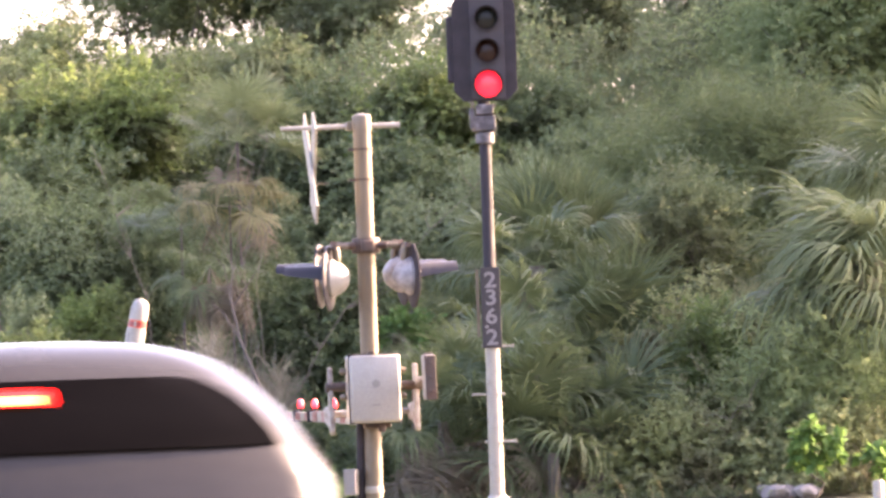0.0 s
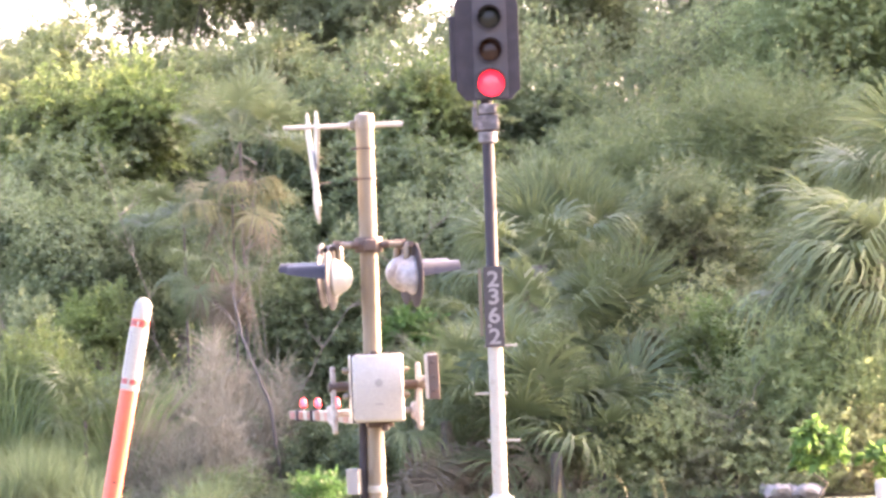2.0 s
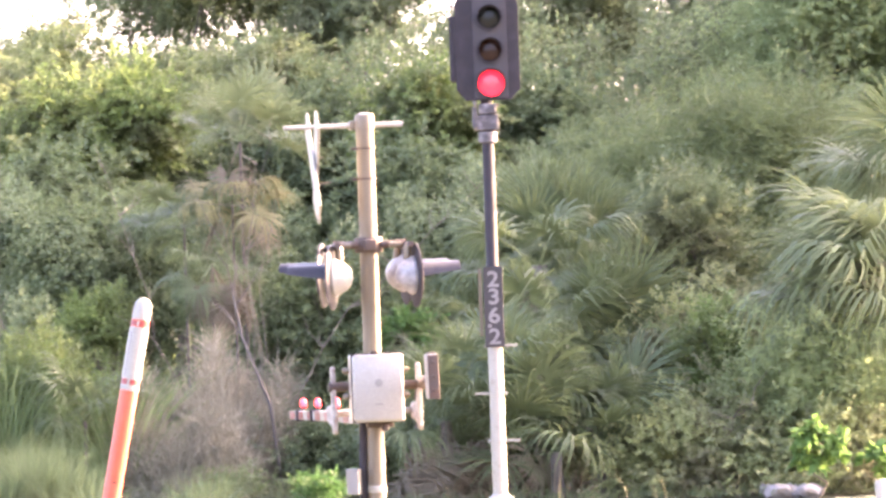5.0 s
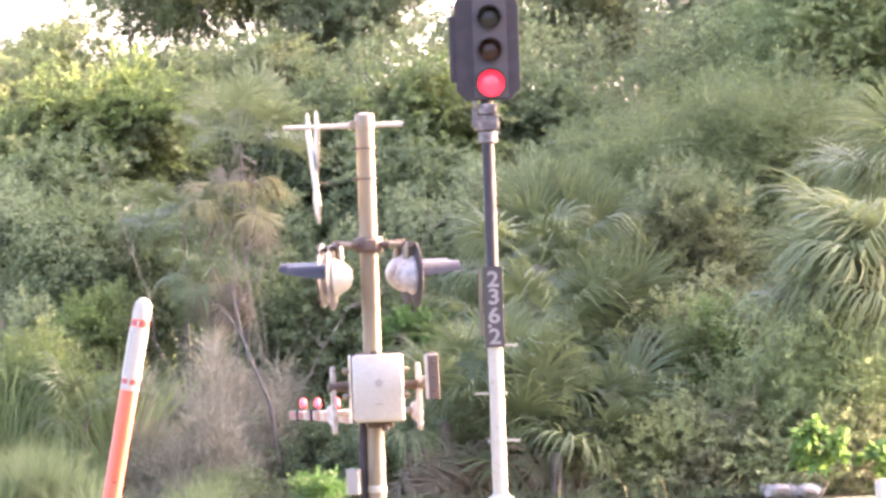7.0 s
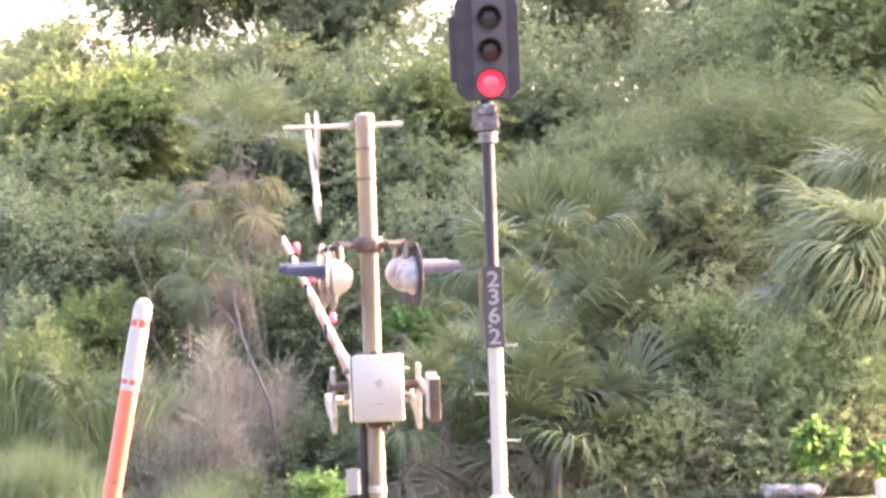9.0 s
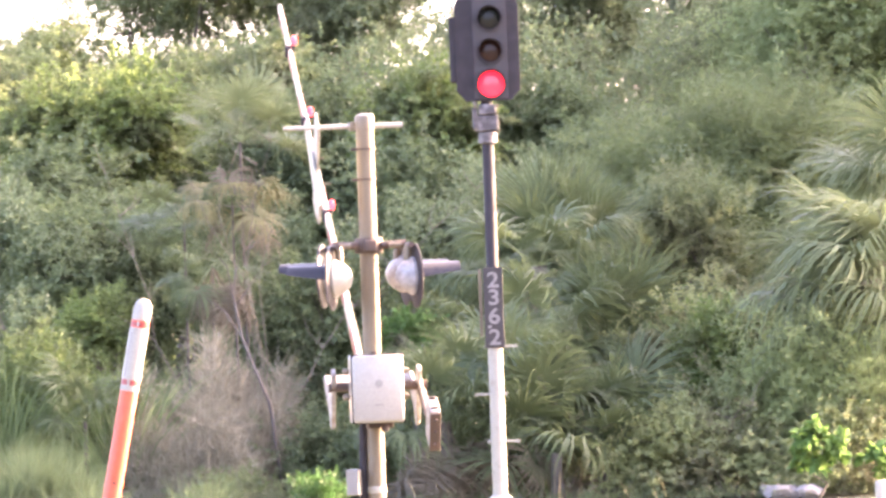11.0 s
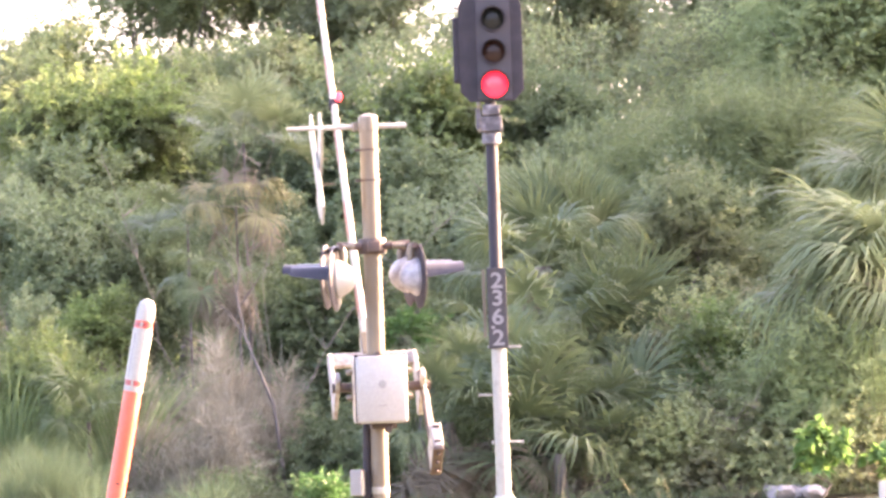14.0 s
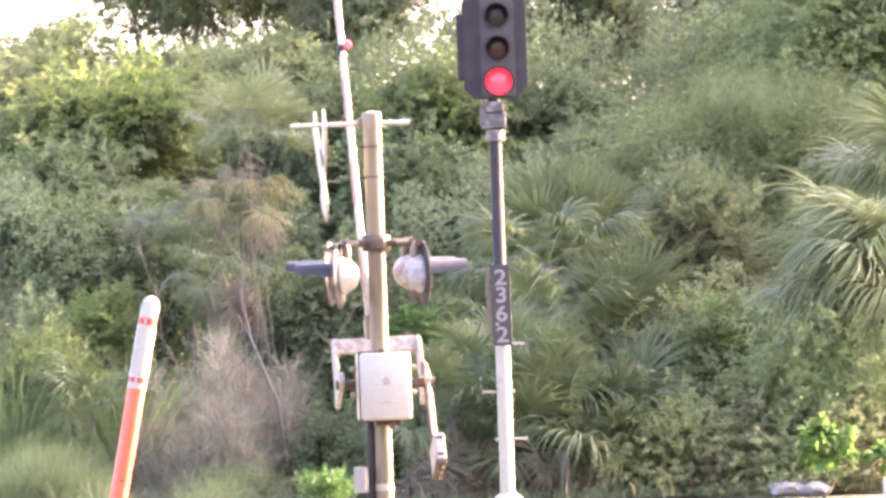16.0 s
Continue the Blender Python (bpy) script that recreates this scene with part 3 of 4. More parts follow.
BIG_CROWN = ((95, 36), (102, -12), (135, 14), (165, -4), (172, -34), (150, 52), (118, 60), (82, 12), (62, 34), (200, 20), (205, -22), (228, 8),
             (255, 30), (20, 50), (0, 72), (300, 40), (325, 8), (112, -42), (128, -20), (88, 66), (145, -50), (75, -30), (108, 18), (180, 45), (100, 52), (116, 4), (90, -6), (125, 34), (105, -28), (140, 30), (155, 12))
palm("fan_palm", "large fan palm with long arching grey green fronds", (4.93, 55.0, 1.88), 1.08, 0, 101, SUNLIT_FROND, 1.7, 14, thick=0.13, set_out=BIG_CROWN, dry=DRY_FROND)
palm("fan_palm", "fan palm with arching fronds painted sunlit", (5.46, 57.0, 3.06), 1.0, 22, 111, SUNLIT_FROND, 1.4, 5, low=-20, high=65)
palm("fan_palm", "fan palm with drooping green fronds behind the signal", (1.10, 58.0, 2.60), 0.78, 15, 102, FROND, 1.7, 2, low=-30, high=45, thick=0.1)
palm("fan_palm", "fan palm with upright narrow green fronds", (1.50, 60.0, 2.55), 0.74, 20, 112, FROND, 0.45, 0, low=38, high=88, thick=0.1)
palm("fan_palm", "fan palm with upright narrow green fronds", (1.76, 57.5, 1.47), 0.8, 18, 113, FROND, 0.8, 1, low=8, high=85, thick=0.1)
palm("fan_palm", "fan palm with drooping green fronds over the verge", (0.97, 56.5, 1.56), 0.75, 14, 108, FROND, 1.5, 3, low=-25, high=70, thick=0.07)
palm("palmetto", "low palmetto with stiff green fan fronds", (0.56, 54.6, 1.12), 0.78, 14, 109, FROND, 1.2, 2, low=-15, high=75, thick=0.07)
palm("palmetto", "low palmetto with a skirt of withered fronds", (-0.03, 54.2, 0.90), 0.72, 12, 105, FROND, 1.4, 12, low=-15, high=70, thick=0.07)
palm("palmetto", "low palmetto with stiff green fan fronds", (1.13, 54.0, 0.53), 0.82, 16, 106, FROND, 1, 2, low=-10, high=80, thick=0.07)
palm("palmetto", "low palmetto with stiff green fan fronds", (1.76, 54.8, 0.56), 0.7, 13, 110, FROND, 1.2, 1, low=-10, high=75, thick=0.07)
palm("fan_palm", "pale fan palm among broadleaf trees", (-2.42, 61.5, 4.29), 0.62, 15, 103, SUNLIT_FROND, 0.8, 2, low=-5, high=75, thick=0.02)
palm("fan_palm", "half withered fan palm hung with golden fronds", (-2.51, 60.8, 3.62), 0.5, 8, 104, GOLD_FROND, 1.8, 2, low=-45, high=25, thick=0.018)
palm("fan_palm", "small dark green fan palm among broadleaf trees", (-3.11, 61.0, 3.31), 0.5, 9, 114, FROND, 0.8, 0, low=-30, high=60, thick=0.018)
palm("fan_palm", "withered fan palm with hanging grey brown fronds", (-2.72, 59.5, 2.76), 0.5, 7, 115, FROND, 1.4, 9, low=-50, high=20, thick=0.02)
palm("palmetto", "low palmetto with green fan fronds", (-4.02, 56.0, 1.02), 0.5, 12, 107, FROND, 1.5, 0, low=0, high=75, thick=0.025)


def strands(name, label, category, at, base, way, length, width, material, rng, bend=0.5, k=4):
    """Long blades or twigs that arch over towards their tips, each one ribbon."""
    n = len(base)
    way = unit(way)
    side = unit(np.cross(way, unit(rng.normal(size=(n, 3)) + 1e-3)))
    step = length * rng.uniform(0.55, 1.3, (n, 1)) / k
    p, rows = base.copy(), []
    for j in range(k + 1):
        w = width * (1.0, 0.95, 0.8, 0.5, 0.08)[min(j * 4 // k, 4)] / 2
        rows.append(np.stack([p - side * w, p + side * w], axis=1))
        p = p + way * step
        way = unit(way + np.array([0, 0, -bend]) * (j + 1) / k + rng.normal(size=(n, 3)) * 0.05)
    v = np.stack(rows, axis=1)
    v[..., 2] = np.maximum(v[..., 2], 0.0)
    first = (np.arange(n) * 2 * (k + 1))[:, None] + np.arange(k)[None, :] * 2
    loops = np.stack([first, first + 1, first + 3, first + 2], axis=2)
    me = bpy.data.meshes.new(name)
    me.vertices.add(n * 2 * (k + 1))
    me.vertices.foreach_set("co", np.ascontiguousarray(v, dtype=np.float32).ravel())
    me.loops.add(n * k * 4)
    me.loops.foreach_set("vertex_index", np.ascontiguousarray(loops, dtype=np.int32).ravel())
    me.polygons.add(n * k)
    me.polygons.foreach_set("loop_start", np.arange(0, n * k * 4, 4, dtype=np.int32))
    me.update(calc_edges=True)
    me.materials.append(material)
    ob = new(name, me)
    ob.matrix_basis = pose(*at)
    return tagged(ob, label, category, kind="stuff")


def dry_brush(label, at, spread, height, n, seed):
    """A bush of dead twigs that cross in every way, denser low down, with an uneven top."""
    rng = np.random.default_rng(seed)
    a, r = rng.uniform(0, 2 * math.pi, n), rng.uniform(0, 1, n) ** 0.5
    x, y = np.cos(a) * r * spread[0], np.sin(a) * r * spread[1]
    top = height * np.sqrt(1 - 0.6 * r * r) * (0.8 + 0.2 * np.sin(x * 7 + seed) + 0.12 * np.sin(x * 17 + y * 5))
    base = np.stack([x, y, top * rng.uniform(0, 1, n) ** 0.85], axis=1)
    way = rng.normal(size=(n, 3)) * np.array([0.7, 0.7, 0.6]) + np.array([0, 0, 0.9])
    strands("dry_brush", label, "brush", at, base, way, 0.4, 0.0062, DEAD_TWIG, rng, bend=0.35, k=3)


def grass_clumps(label, at, spread, clumps, each, length, width, material, seed, lean=0.45, bend=0.5):
    """Tussocks of grass: each a fountain of blades from one root."""
    rng = np.random.default_rng(seed)
    root = np.stack([rng.uniform(-1, 1, clumps) * spread[0], rng.uniform(-1, 1, clumps) * spread[1], np.zeros(clumps)], axis=1)
    pick = np.repeat(np.arange(clumps), each)
    n = len(pick)
    out = rng.normal(size=(n, 3)) * np.array([1, 1, 0])
    way = out * lean + np.array([0, 0, 1.0])
    tall = length * rng.uniform(0.6, 1.25, (clumps, 1))[pick]
    strands("tall_grass", label, "grass", at, root[pick] + out * 0.05, way, tall, width, material, rng, bend=bend, k=5)


dry_brush("tangle of dry brown brush", (-2.78, 57.0, 0), (0.95, 0.5), 1.72, 9000, 120)
dry_brush("tangle of dry brown brush", (-2.33, 57.6, 0), (0.62, 0.4), 1.9, 5600, 123)
dry_brush("low tangle of dry brown brush", (-2.88, 55.8, 0), (0.75, 0.4), 1.2, 4200, 125)
grass_clumps("lush arching green grass", (-4.33, 56.5, 0), (0.75, 0.4), 11, 150, 1.35, 0.02, LUSH, 126, 0.35, 0.45)
grass_clumps("lush arching green grass", (-5.08, 57.5, 0), (0.4, 0.4), 7, 130, 1.2, 0.02, LUSH, 127, 0.4, 0.5)
grass_clumps("tall tussocks of grey green grass", (-4.41, 52.5, 0), (0.75, 0.5), 26, 120, 0.72, 0.011, GRASS, 121, 0.3, 0.3)
grass_clumps("low tussocks of grass in the verge", (-3.24, 51.6, 0), (0.9, 0.4), 14, 70, 0.42, 0.011, GRASS, 129, 0.45, 0.4)
tuft("roadside_weeds", "weeds and straw along the verge", "weeds", (0.00, 53.3, 0), (5.0, 0.6), 1600, 0.2, 0.009, GRASS, 122, 0.5, "stuff")
tuft("straw_stalks", "dry straw stalks along the verge", "weeds", (0.00, 51, 0), (5.2, 0.5), 34, 0.45, 0.005, STRAW, 124, 0.25, "stuff")


# ---- dead branches, rubble and a white stub ----
def bare_branch(at, height, seed):
    rng = np.random.default_rng(seed)
    bm = bmesh.new()
    line = [Vector((0, 0, -0.05))]
    lean = rng.normal() * 0.12
    for i in range(8):
        lean += rng.normal() * 0.05
        line.append(line[-1] + Vector((lean + rng.normal() * 0.1, rng.normal() * 0.06, height / 8)))
    tube(bm, line, [0.013 - 0.0013 * i for i in range(9)], 6)
    for i in range(3, 9):
        for s in range(2):
            e = line[i] + Vector((rng.normal() * 0.35, rng.normal() * 0.2, rng.uniform(0.1, 0.45)))
            m = line[i].lerp(e, 0.5) + Vector((rng.normal() * 0.05, 0, -0.03))
            tube(bm, [line[i], m, e], [0.006, 0.004, 0.002], 5)
    ob = part("bare_tree", bm, BARK_PALE, None)
    ob.matrix_basis = pose(*at)
    tagged(ob, "bare dead sapling with thin grey twigs", "dead tree", "bare trees")


for px, y, h, seed in ((2.90, 54.4, 1.6, 8), (3.14, 53.8, 1.0, 9), (-2.79, 59, 3.9, 5), (-2.42, 59.5, 3.6, 6), (-3.13, 61, 4.3, 2), (-2.61, 60, 4.0, 3), (-4.61, 61, 3.2, 4)):
    bare_branch((px, y, 0), h, seed)
bm = tube(bmesh.new(), [(-1.86, 56.6, -0.05), (-1.99, 56.6, 1.13), (-2.28, 56.8, 1.87), (-2.38, 57, 2.38),
                            (-2.33, 57, 2.70)], [0.022, 0.019, 0.016, 0.012, 0.007], 8)
for a, b in (((-2.28, 56.8, 1.87), (-2.75, 57, 2.39)), ((-2.38, 57, 2.38), (-2.60, 57, 2.90)),
             ((-2.35, 57, 2.25), (-2.04, 57, 2.69))):
    m = Vector(a).lerp(Vector(b), 0.5) + Vector((0.05, 0, 0.06))
    tube(bm, [a, m, b], [0.01, 0.007, 0.003], 6)
tagged(smooth(part("dead_trunk", bm, PALM_BARK, None)), "leaning dead brown trunk among dry brush", "dead tree", "bare trees")
bm = bmesh.new()
for line in (((-2.19, 57.2, -0.05), (-2.10, 57.2, 1.61), (-2.22, 57.2, 2.51), (-2.62, 57.2, 3.16), (-2.88, 57.2, 3.81)),
             ((-2.19, 57.2, -0.05), (-2.17, 57.3, 1.87), (-2.37, 57.3, 2.71), (-2.52, 57.3, 3.29), (-2.47, 57.3, 4.02)),
             ((-2.19, 57.2, -0.05), (-2.06, 57.1, 1.61), (-2.20, 57.1, 2.50), (-2.26, 57.1, 3.02), (-2.22, 57.1, 3.56)),
             ((-2.19, 57.2, -0.05), (-2.02, 57.2, 1.60), (-2.09, 57.2, 2.50), (-2.00, 57.2, 2.88), (-1.84, 57.2, 3.45))):
    tube(bm, line, [0.006, 0.0055, 0.005, 0.004, 0.002], 6)
tagged(smooth(part("bare_tree", bm, BARK_PALE, None)), "bare pale sapling with long curving stems", "dead tree", "bare trees")
rng = np.random.default_rng(91)
for k in range(9):
    bm = bmesh.new()
    bmesh.ops.create_icosphere(bm, subdivisions=2, radius=0.12)
    for v in bm.verts:
        v.co *= 1 + 0.6 * noise.noise(v.co * 9 + Vector((k, 0, 0)))
        v.co.z *= 0.6
    ob = smooth(part("stone", bm, STONE, None), 25)
    ob.matrix_basis = pose(3.42 + rng.uniform(-0.25, 0.45), 53 + rng.uniform(-0.2, 0.3), 0.06, rng.uniform(0, 20), 0, rng.uniform(0, 360))
    tagged(ob, "pale lump of rubble on the verge", "stone", "rubble")
stub = thing("white_stub", "short white plastic stub post on the verge", "post", pose(4.24, 50, 0))
smooth(part("stub_tube", lathe([(0.06, -0.05), (0.06, 0.2), (0.05, 0.225), (0.0, 0.23)]), WHITE, stub))


# ---- crossing signal with its gate ----
GATE_TURN = 7.2
PIVOT = (-0.012, 0.0, 1.378)
ARM_LEAN = -1.0
gate = thing("crossing_signal", "weathered aluminium crossing signal mast with lamps, crossbuck and gate", "railway signal",
             pose(-0.586, 40, 0, 0, 0, GATE_TURN))


def build_mast():
    smooth(part("mast", lathe([(0.071, 0), (0.071, 3.40), (0.075, 3.405), (0.077, 3.50), (0.072, 3.52), (0.03, 3.535)]), GALVANISED, gate))
    smooth(part("base_casting", lathe([(0.2, -0.02), (0.2, 0.03), (0.12, 0.06), (0.085, 0.28), (0.085, 0.3)]), GALVANISED, gate))
    for z in (3.252, 3.012):
        bm = lathe([(0.073, z - 0.008), (0.081, z - 0.008), (0.081, z + 0.008), (0.073, z + 0.008)])
        box(bm, (0.06, 0.025, 0.022), (-0.085, -0.01, z), 0.004)
        smooth(part("clamp_band", bm, BRONZE, gate, "dark steel clamp band"))
    smooth(part("identity_band", lathe([(0.073, 0.535), (0.075, 0.54), (0.075, 0.585), (0.073, 0.59)]), WHITE, gate))
    # rail on which the crossbuck sits
    bm = tube(bmesh.new(), [(-0.635, 0.1, 3.437), (-0.3, 0.1, 3.44), (0.313, 0.1, 3.444)], [0.017, 0.02, 0.022], 10)
    smooth(part("sign_rail", bm, WHITE, gate))
    part("rail_clamp", boxed((0.05, 0.1, 0.07), (-0.09, 0.06, 3.44), 0.008), GALVANISED, gate)
    # the two boards of the crossbuck, seen nearly edge on
    for name, turn, x, lean in (("crossbuck_board", 45, -0.395, -2.7), ("crossbuck_board", -45, -0.42, -0.2)):
        m = pose(x, 0, 3.112, 0, lean) @ pose(0, 0, 0, turn, 0, 0)
        bm = boxed((0.018, 0.2, 1.08 if turn < 0 else 0.97), (0, 0, 0 if turn < 0 else 0.03), 0.004)
        bmesh.ops.transform(bm, matrix=m, verts=bm.verts)
        part(name, bm, WHITE, gate, "white crossbuck board")
    smooth(part("stay_rod", tube(bmesh.new(), [(-0.4, -0.02, 2.985), (-0.28, -0.02, 2.99)], 0.006, 6), GALVANISED, gate))
    smooth(part("upper_rod", tube(bmesh.new(), [(-0.41, 0.02, 3.19), (-0.33, 0.02, 3.192)], 0.006, 6), GALVANISED, gate))


def build_lamps():
    bm = lathe([(0.105, 2.43), (0.112, 2.44), (0.112, 2.54), (0.105, 2.55)], seg=20)
    box(bm, (0.1, 0.14, 0.09), (0, -0.09, 2.485), 0.012)
    smooth(part("crossarm_collar", bm, BRONZE, gate, "dark rusty crossarm collar"))
    for side in (-1, 1):
        bm = tube(bmesh.new(), [(side * 0.09, -0.06, 2.49), (side * 0.29, -0.06, 2.495)], 0.03, 12)
        bm = tube(bm, [(side * 0.2, -0.06, 2.49), (side * 0.29, -0.06, 2.495)], 0.036, 12)
        smooth(part("crossarm", bm, BRONZE, gate, "dark iron crossarm"))
        bm = tube(bmesh.new(), [(side * 0.15, -0.1, 2.488), (side * 0.25, -0.1, 2.49)], 0.022, 10)
        smooth(part("conduit_sleeve", bm, GALVANISED, gate))
        bm = tube(bmesh.new(), [(side * 0.29, -0.4, 2.48), (side * 0.29, 0.4, 2.48)], 0.024, 10)
        smooth(part("lamp_bar", bm, BRONZE, gate))
        for y in (-0.3, 0.36):
            drop = 0.0 if y < 0 else 0.03
            turn = pose(side * 0.33, y, 2.235 + drop, 0, 0, -17 if side < 0 else 5)
            at = turn @ pose(0, 0, 0, 0, 90 * side, 0)
            bm = lathe([(0.0, -0.012), (0.235, -0.012), (0.255, -0.004), (0.255, 0.008), (0.245, 0.012), (0.0, 0.006)], at, 40)
            disc = smooth(part("lamp_background", bm, BLACK if side > 0 else NAVY, gate, "black round lamp background"))
            bm = lathe([(0.15, -0.012), (0.152, -0.035), (0.135, -0.06), (0.11, -0.105), (0.075, -0.14), (0.035, -0.158), (0.0, -0.162)], at, 32)
            smooth(part("lamp_housing", bm, SILVER if side < 0 else FLAKED, disc,
                        "bright silver lamp housing" if side < 0 else "flaked silver lamp housing"))
            bm = bmesh.new()
            inner, outer = 0.1, 0.108
            k = 18
            rows = []
            for j, d in enumerate((0.012, 0.12, 0.24, 0.345)):
                half = radians(100 - 30 * j / 3)
                rows.append([[bm.verts.new(turn @ Vector((side * d, r * math.sin(a), r * math.cos(a))))
                              for a in (-half + 2 * half * i / k for i in range(k + 1))] for r in (inner, outer)])
            for a, b in zip(rows, rows[1:]):
                for s in (0, 1):
                    for i in range(k):
                        bm.faces.new((a[s][i], a[s][i + 1], b[s][i + 1], b[s][i]))
                for i in (0, k):
                    bm.faces.new((a[0][i], a[1][i], b[1][i], b[0][i]))
            for e in (rows[0], rows[-1]):
                for i in range(k):
                    bm.faces.new((e[0][i], e[0][i + 1], e[1][i + 1], e[1][i]))
            smooth(part("visor", bm, NAVY, disc, "dark curved visor"))
            smooth(part("lens", lathe([(0.095, 0.01), (0.08, 0.016), (0.0, 0.02)], at), RED_LENS, disc, "unlit red lens"))
            bm = tube(bmesh.new(), [(side * 0.29, y, 2.48), (side * 0.27, y, 2.45), (side * 0.265, y, 2.36)], [0.03, 0.034, 0.03], 12)
            smooth(part("lamp_hanger", bm, GALVANISED, disc, "cast elbow hanger"))


def build_mechanism():
    body = part("mechanism_box", boxed((0.405, 0.26, 0.535), (-0.006, -0.22, 1.362), 0.025), SILVER, gate, "silver gate mechanism box")
    part("gasket", boxed((0.415, 0.012, 0.545), (-0.006, -0.352, 1.362), 0.005), BLACK, body, "dark door gasket")
    door = part("door", boxed((0.4, 0.06, 0.53), (-0.006, -0.385, 1.36), 0.026), SILVER, gate, "domed silver cover")
    smooth(door, 60)
    part("emblem", lathe([(0.032, 0), (0.032, 0.003), (0.0, 0.004)], pose(-0.004, -0.416, 1.4, 90)), EMBLEM, door, "small cast emblem")
    part("name_bar", boxed((0.06, 0.004, 0.012), (-0.004, -0.416, 1.235), 0.001), EMBLEM, door)
    part("latch", boxed((0.05, 0.05, 0.03), (-0.03, -0.37, 1.64), 0.008), BRONZE, door, "dark latch")
    for x in (-0.244, 0.216):
        for z in (1.5, 1.3):
            bm = lathe([(0.02, -0.02), (0.026, 0), (0.02, 0.03), (0.0, 0.034)], pose(x, -0.3, z, 0, 90 if x > 0 else -90, 0), 12)
            part("hinge_bolt", bm, GALVANISED, door)
    smooth(part("shaft", tube(bmesh.new(), [(-0.36, -0.02, 1.378), (0.42, -0.02, 1.378)], 0.038, 14), BRONZE, gate, "dark pivot shaft"))
    bm = boxed((0.2, 0.2, 0.05), (0.02, -0.16, 1.075), 0.01)
    box(bm, (0.05, 0.08, 0.06), (0.05, -0.26, 1.05), 0.01)
    part("mounting_bracket", bm, BRONZE, gate, "rusty mounting bracket")
    bm = tube(bmesh.new(), [(-0.105, 0.02, 0.0), (-0.1, 0.02, 0.7), (-0.09, 0.0, 1.1)], 0.034, 12)
    smooth(part("cable_conduit", bm, BLACK, gate, "black cable conduit"))
    part("junction_box", boxed((0.1, 0.1, 0.205), (-0.187, -0.06, 0.628), 0.008, Matrix.Rotation(radians(-22), 4, "Z")), EMBLEM, gate, "small pale junction box")


def build_arm():
    """The gate arm about its pivot: the beam along +y, its lamps on top, the counterweight behind the pivot."""
    bm = bmesh.new()
    stations = [(0.46, 0.023, 0.062), (2.2, 0.023, 0.056), (2.21, 0.021, 0.05), (4.4, 0.02, 0.045), (4.41, 0.017, 0.04), (6.89, 0.016, 0.036)]
    rings = [[bm.verts.new((sx * w, y, -0.245 + sz * h)) for sx, sz in ((-1, -1), (1, -1), (1, 1), (-1, 1))] for y, w, h in stations]
    for a, b in zip(rings, rings[1:]):
        for k in range(4):
            bm.faces.new((a[k], a[(k + 1) % 4], b[(k + 1) % 4], b[k]))
    bm.faces.new(rings[0])
    bm.faces.new(rings[-1])
    bmesh.ops.bevel(bm, geom=bm.edges[:], offset=0.003, segments=1, affect="EDGES")
    arm = part("gate_arm", bm, WHITE, gate, "long white gate arm with red stripes")
    arm.matrix_basis = pose(*PIVOT)
    y = 0.9
    while y < 6.6:
        w, h = (0.023, 0.055) if y < 2.1 else (0.021, 0.044) if y < 4.3 else (0.017, 0.036)
        for s in (-1, 1):
            part("red_stripe", boxed((0.003, 0.36, h * 1.8), (s * (w + 0.002), y + 0.2, -0.245)), RED_SHEET, arm, "red reflective stripe")
        y += 0.78
    for y, lit in ((3.11, True), (4.74, True), (6.05, True)):
        bm = boxed((0.075, 0.06, 0.105), (0, y, -0.245), 0.008)
        box(bm, (0.03, 0.035, 0.07), (0.036, y, -0.185), 0.006)
        clamp = part("lamp_clamp", bm, BLACK, arm, "black lamp clamp")
        bm = lathe([(0.025, -0.01), (0.028, 0.01), (0.025, 0.045), (0.015, 0.062), (0.0, 0.068)], pose(0.038, y, -0.16), 18)
        smooth(part("arm_lamp", bm, RED_LAMP if lit else RED_LENS, arm, "lit red arm lamp" if lit else "unlit red arm lamp"))
    # yoke: two side plates joined by a bar that carries the beam
    outline = [(-0.05, 0.15), (-0.03, 0.165), (0.03, 0.165), (0.05, 0.15), (0.055, -0.1), (0.1, -0.14), (0.44, -0.15), (0.49, -0.18), (0.49, -0.24),
               (0.44, -0.27), (0.1, -0.31), (0.05, -0.36), (-0.02, -0.37), (-0.05, -0.34)]
    turned = Matrix.Rotation(radians(90), 4, "Z")
    for x in (-0.308, 0.37):
        part("side_plate", plate(outline, 0.034, Matrix.Translation((x, 0, 0)) @ turned, 0.006), RUSTED, arm, "white side plate flaking to rust")
    bm = boxed((0.71, 0.125, 0.05), (0.031, 0.43, -0.21), 0.01)
    part("yoke_bar", bm, RUSTED, arm, "white yoke bar flaking to rust")
    part("arm_socket", boxed((0.085, 0.22, 0.14), (0, 0.58, -0.245), 0.012), GALVANISED, arm)
    # counterweight on the right side, reaching back over the pivot
    bm = bmesh.new()
    tube(bm, [(0.383, 0.2, -0.12), (0.383, 0.08, -0.02), (0.383, -0.55, 0.03)], [0.03, 0.032, 0.032], 8)
    part("weight_bar", bm, BRONZE, arm, "rusty counterweight bar")
    part("cover_strip", boxed((0.028, 0.62, 0.07), (0.378, -0.18, 0.025), 0.01), RUSTED, arm, "white strip flaking to rust")
    block = part("counterweight", boxed((0.082, 0.22, 0.35), (0.398, -0.65, 0.05), 0.012), RUSTED, arm, "white counterweight block")
    part("end_plate", boxed((0.084, 0.03, 0.345), (0.398, -0.777, 0.045), 0.006), BRONZE, block, "rusty brown end plate")
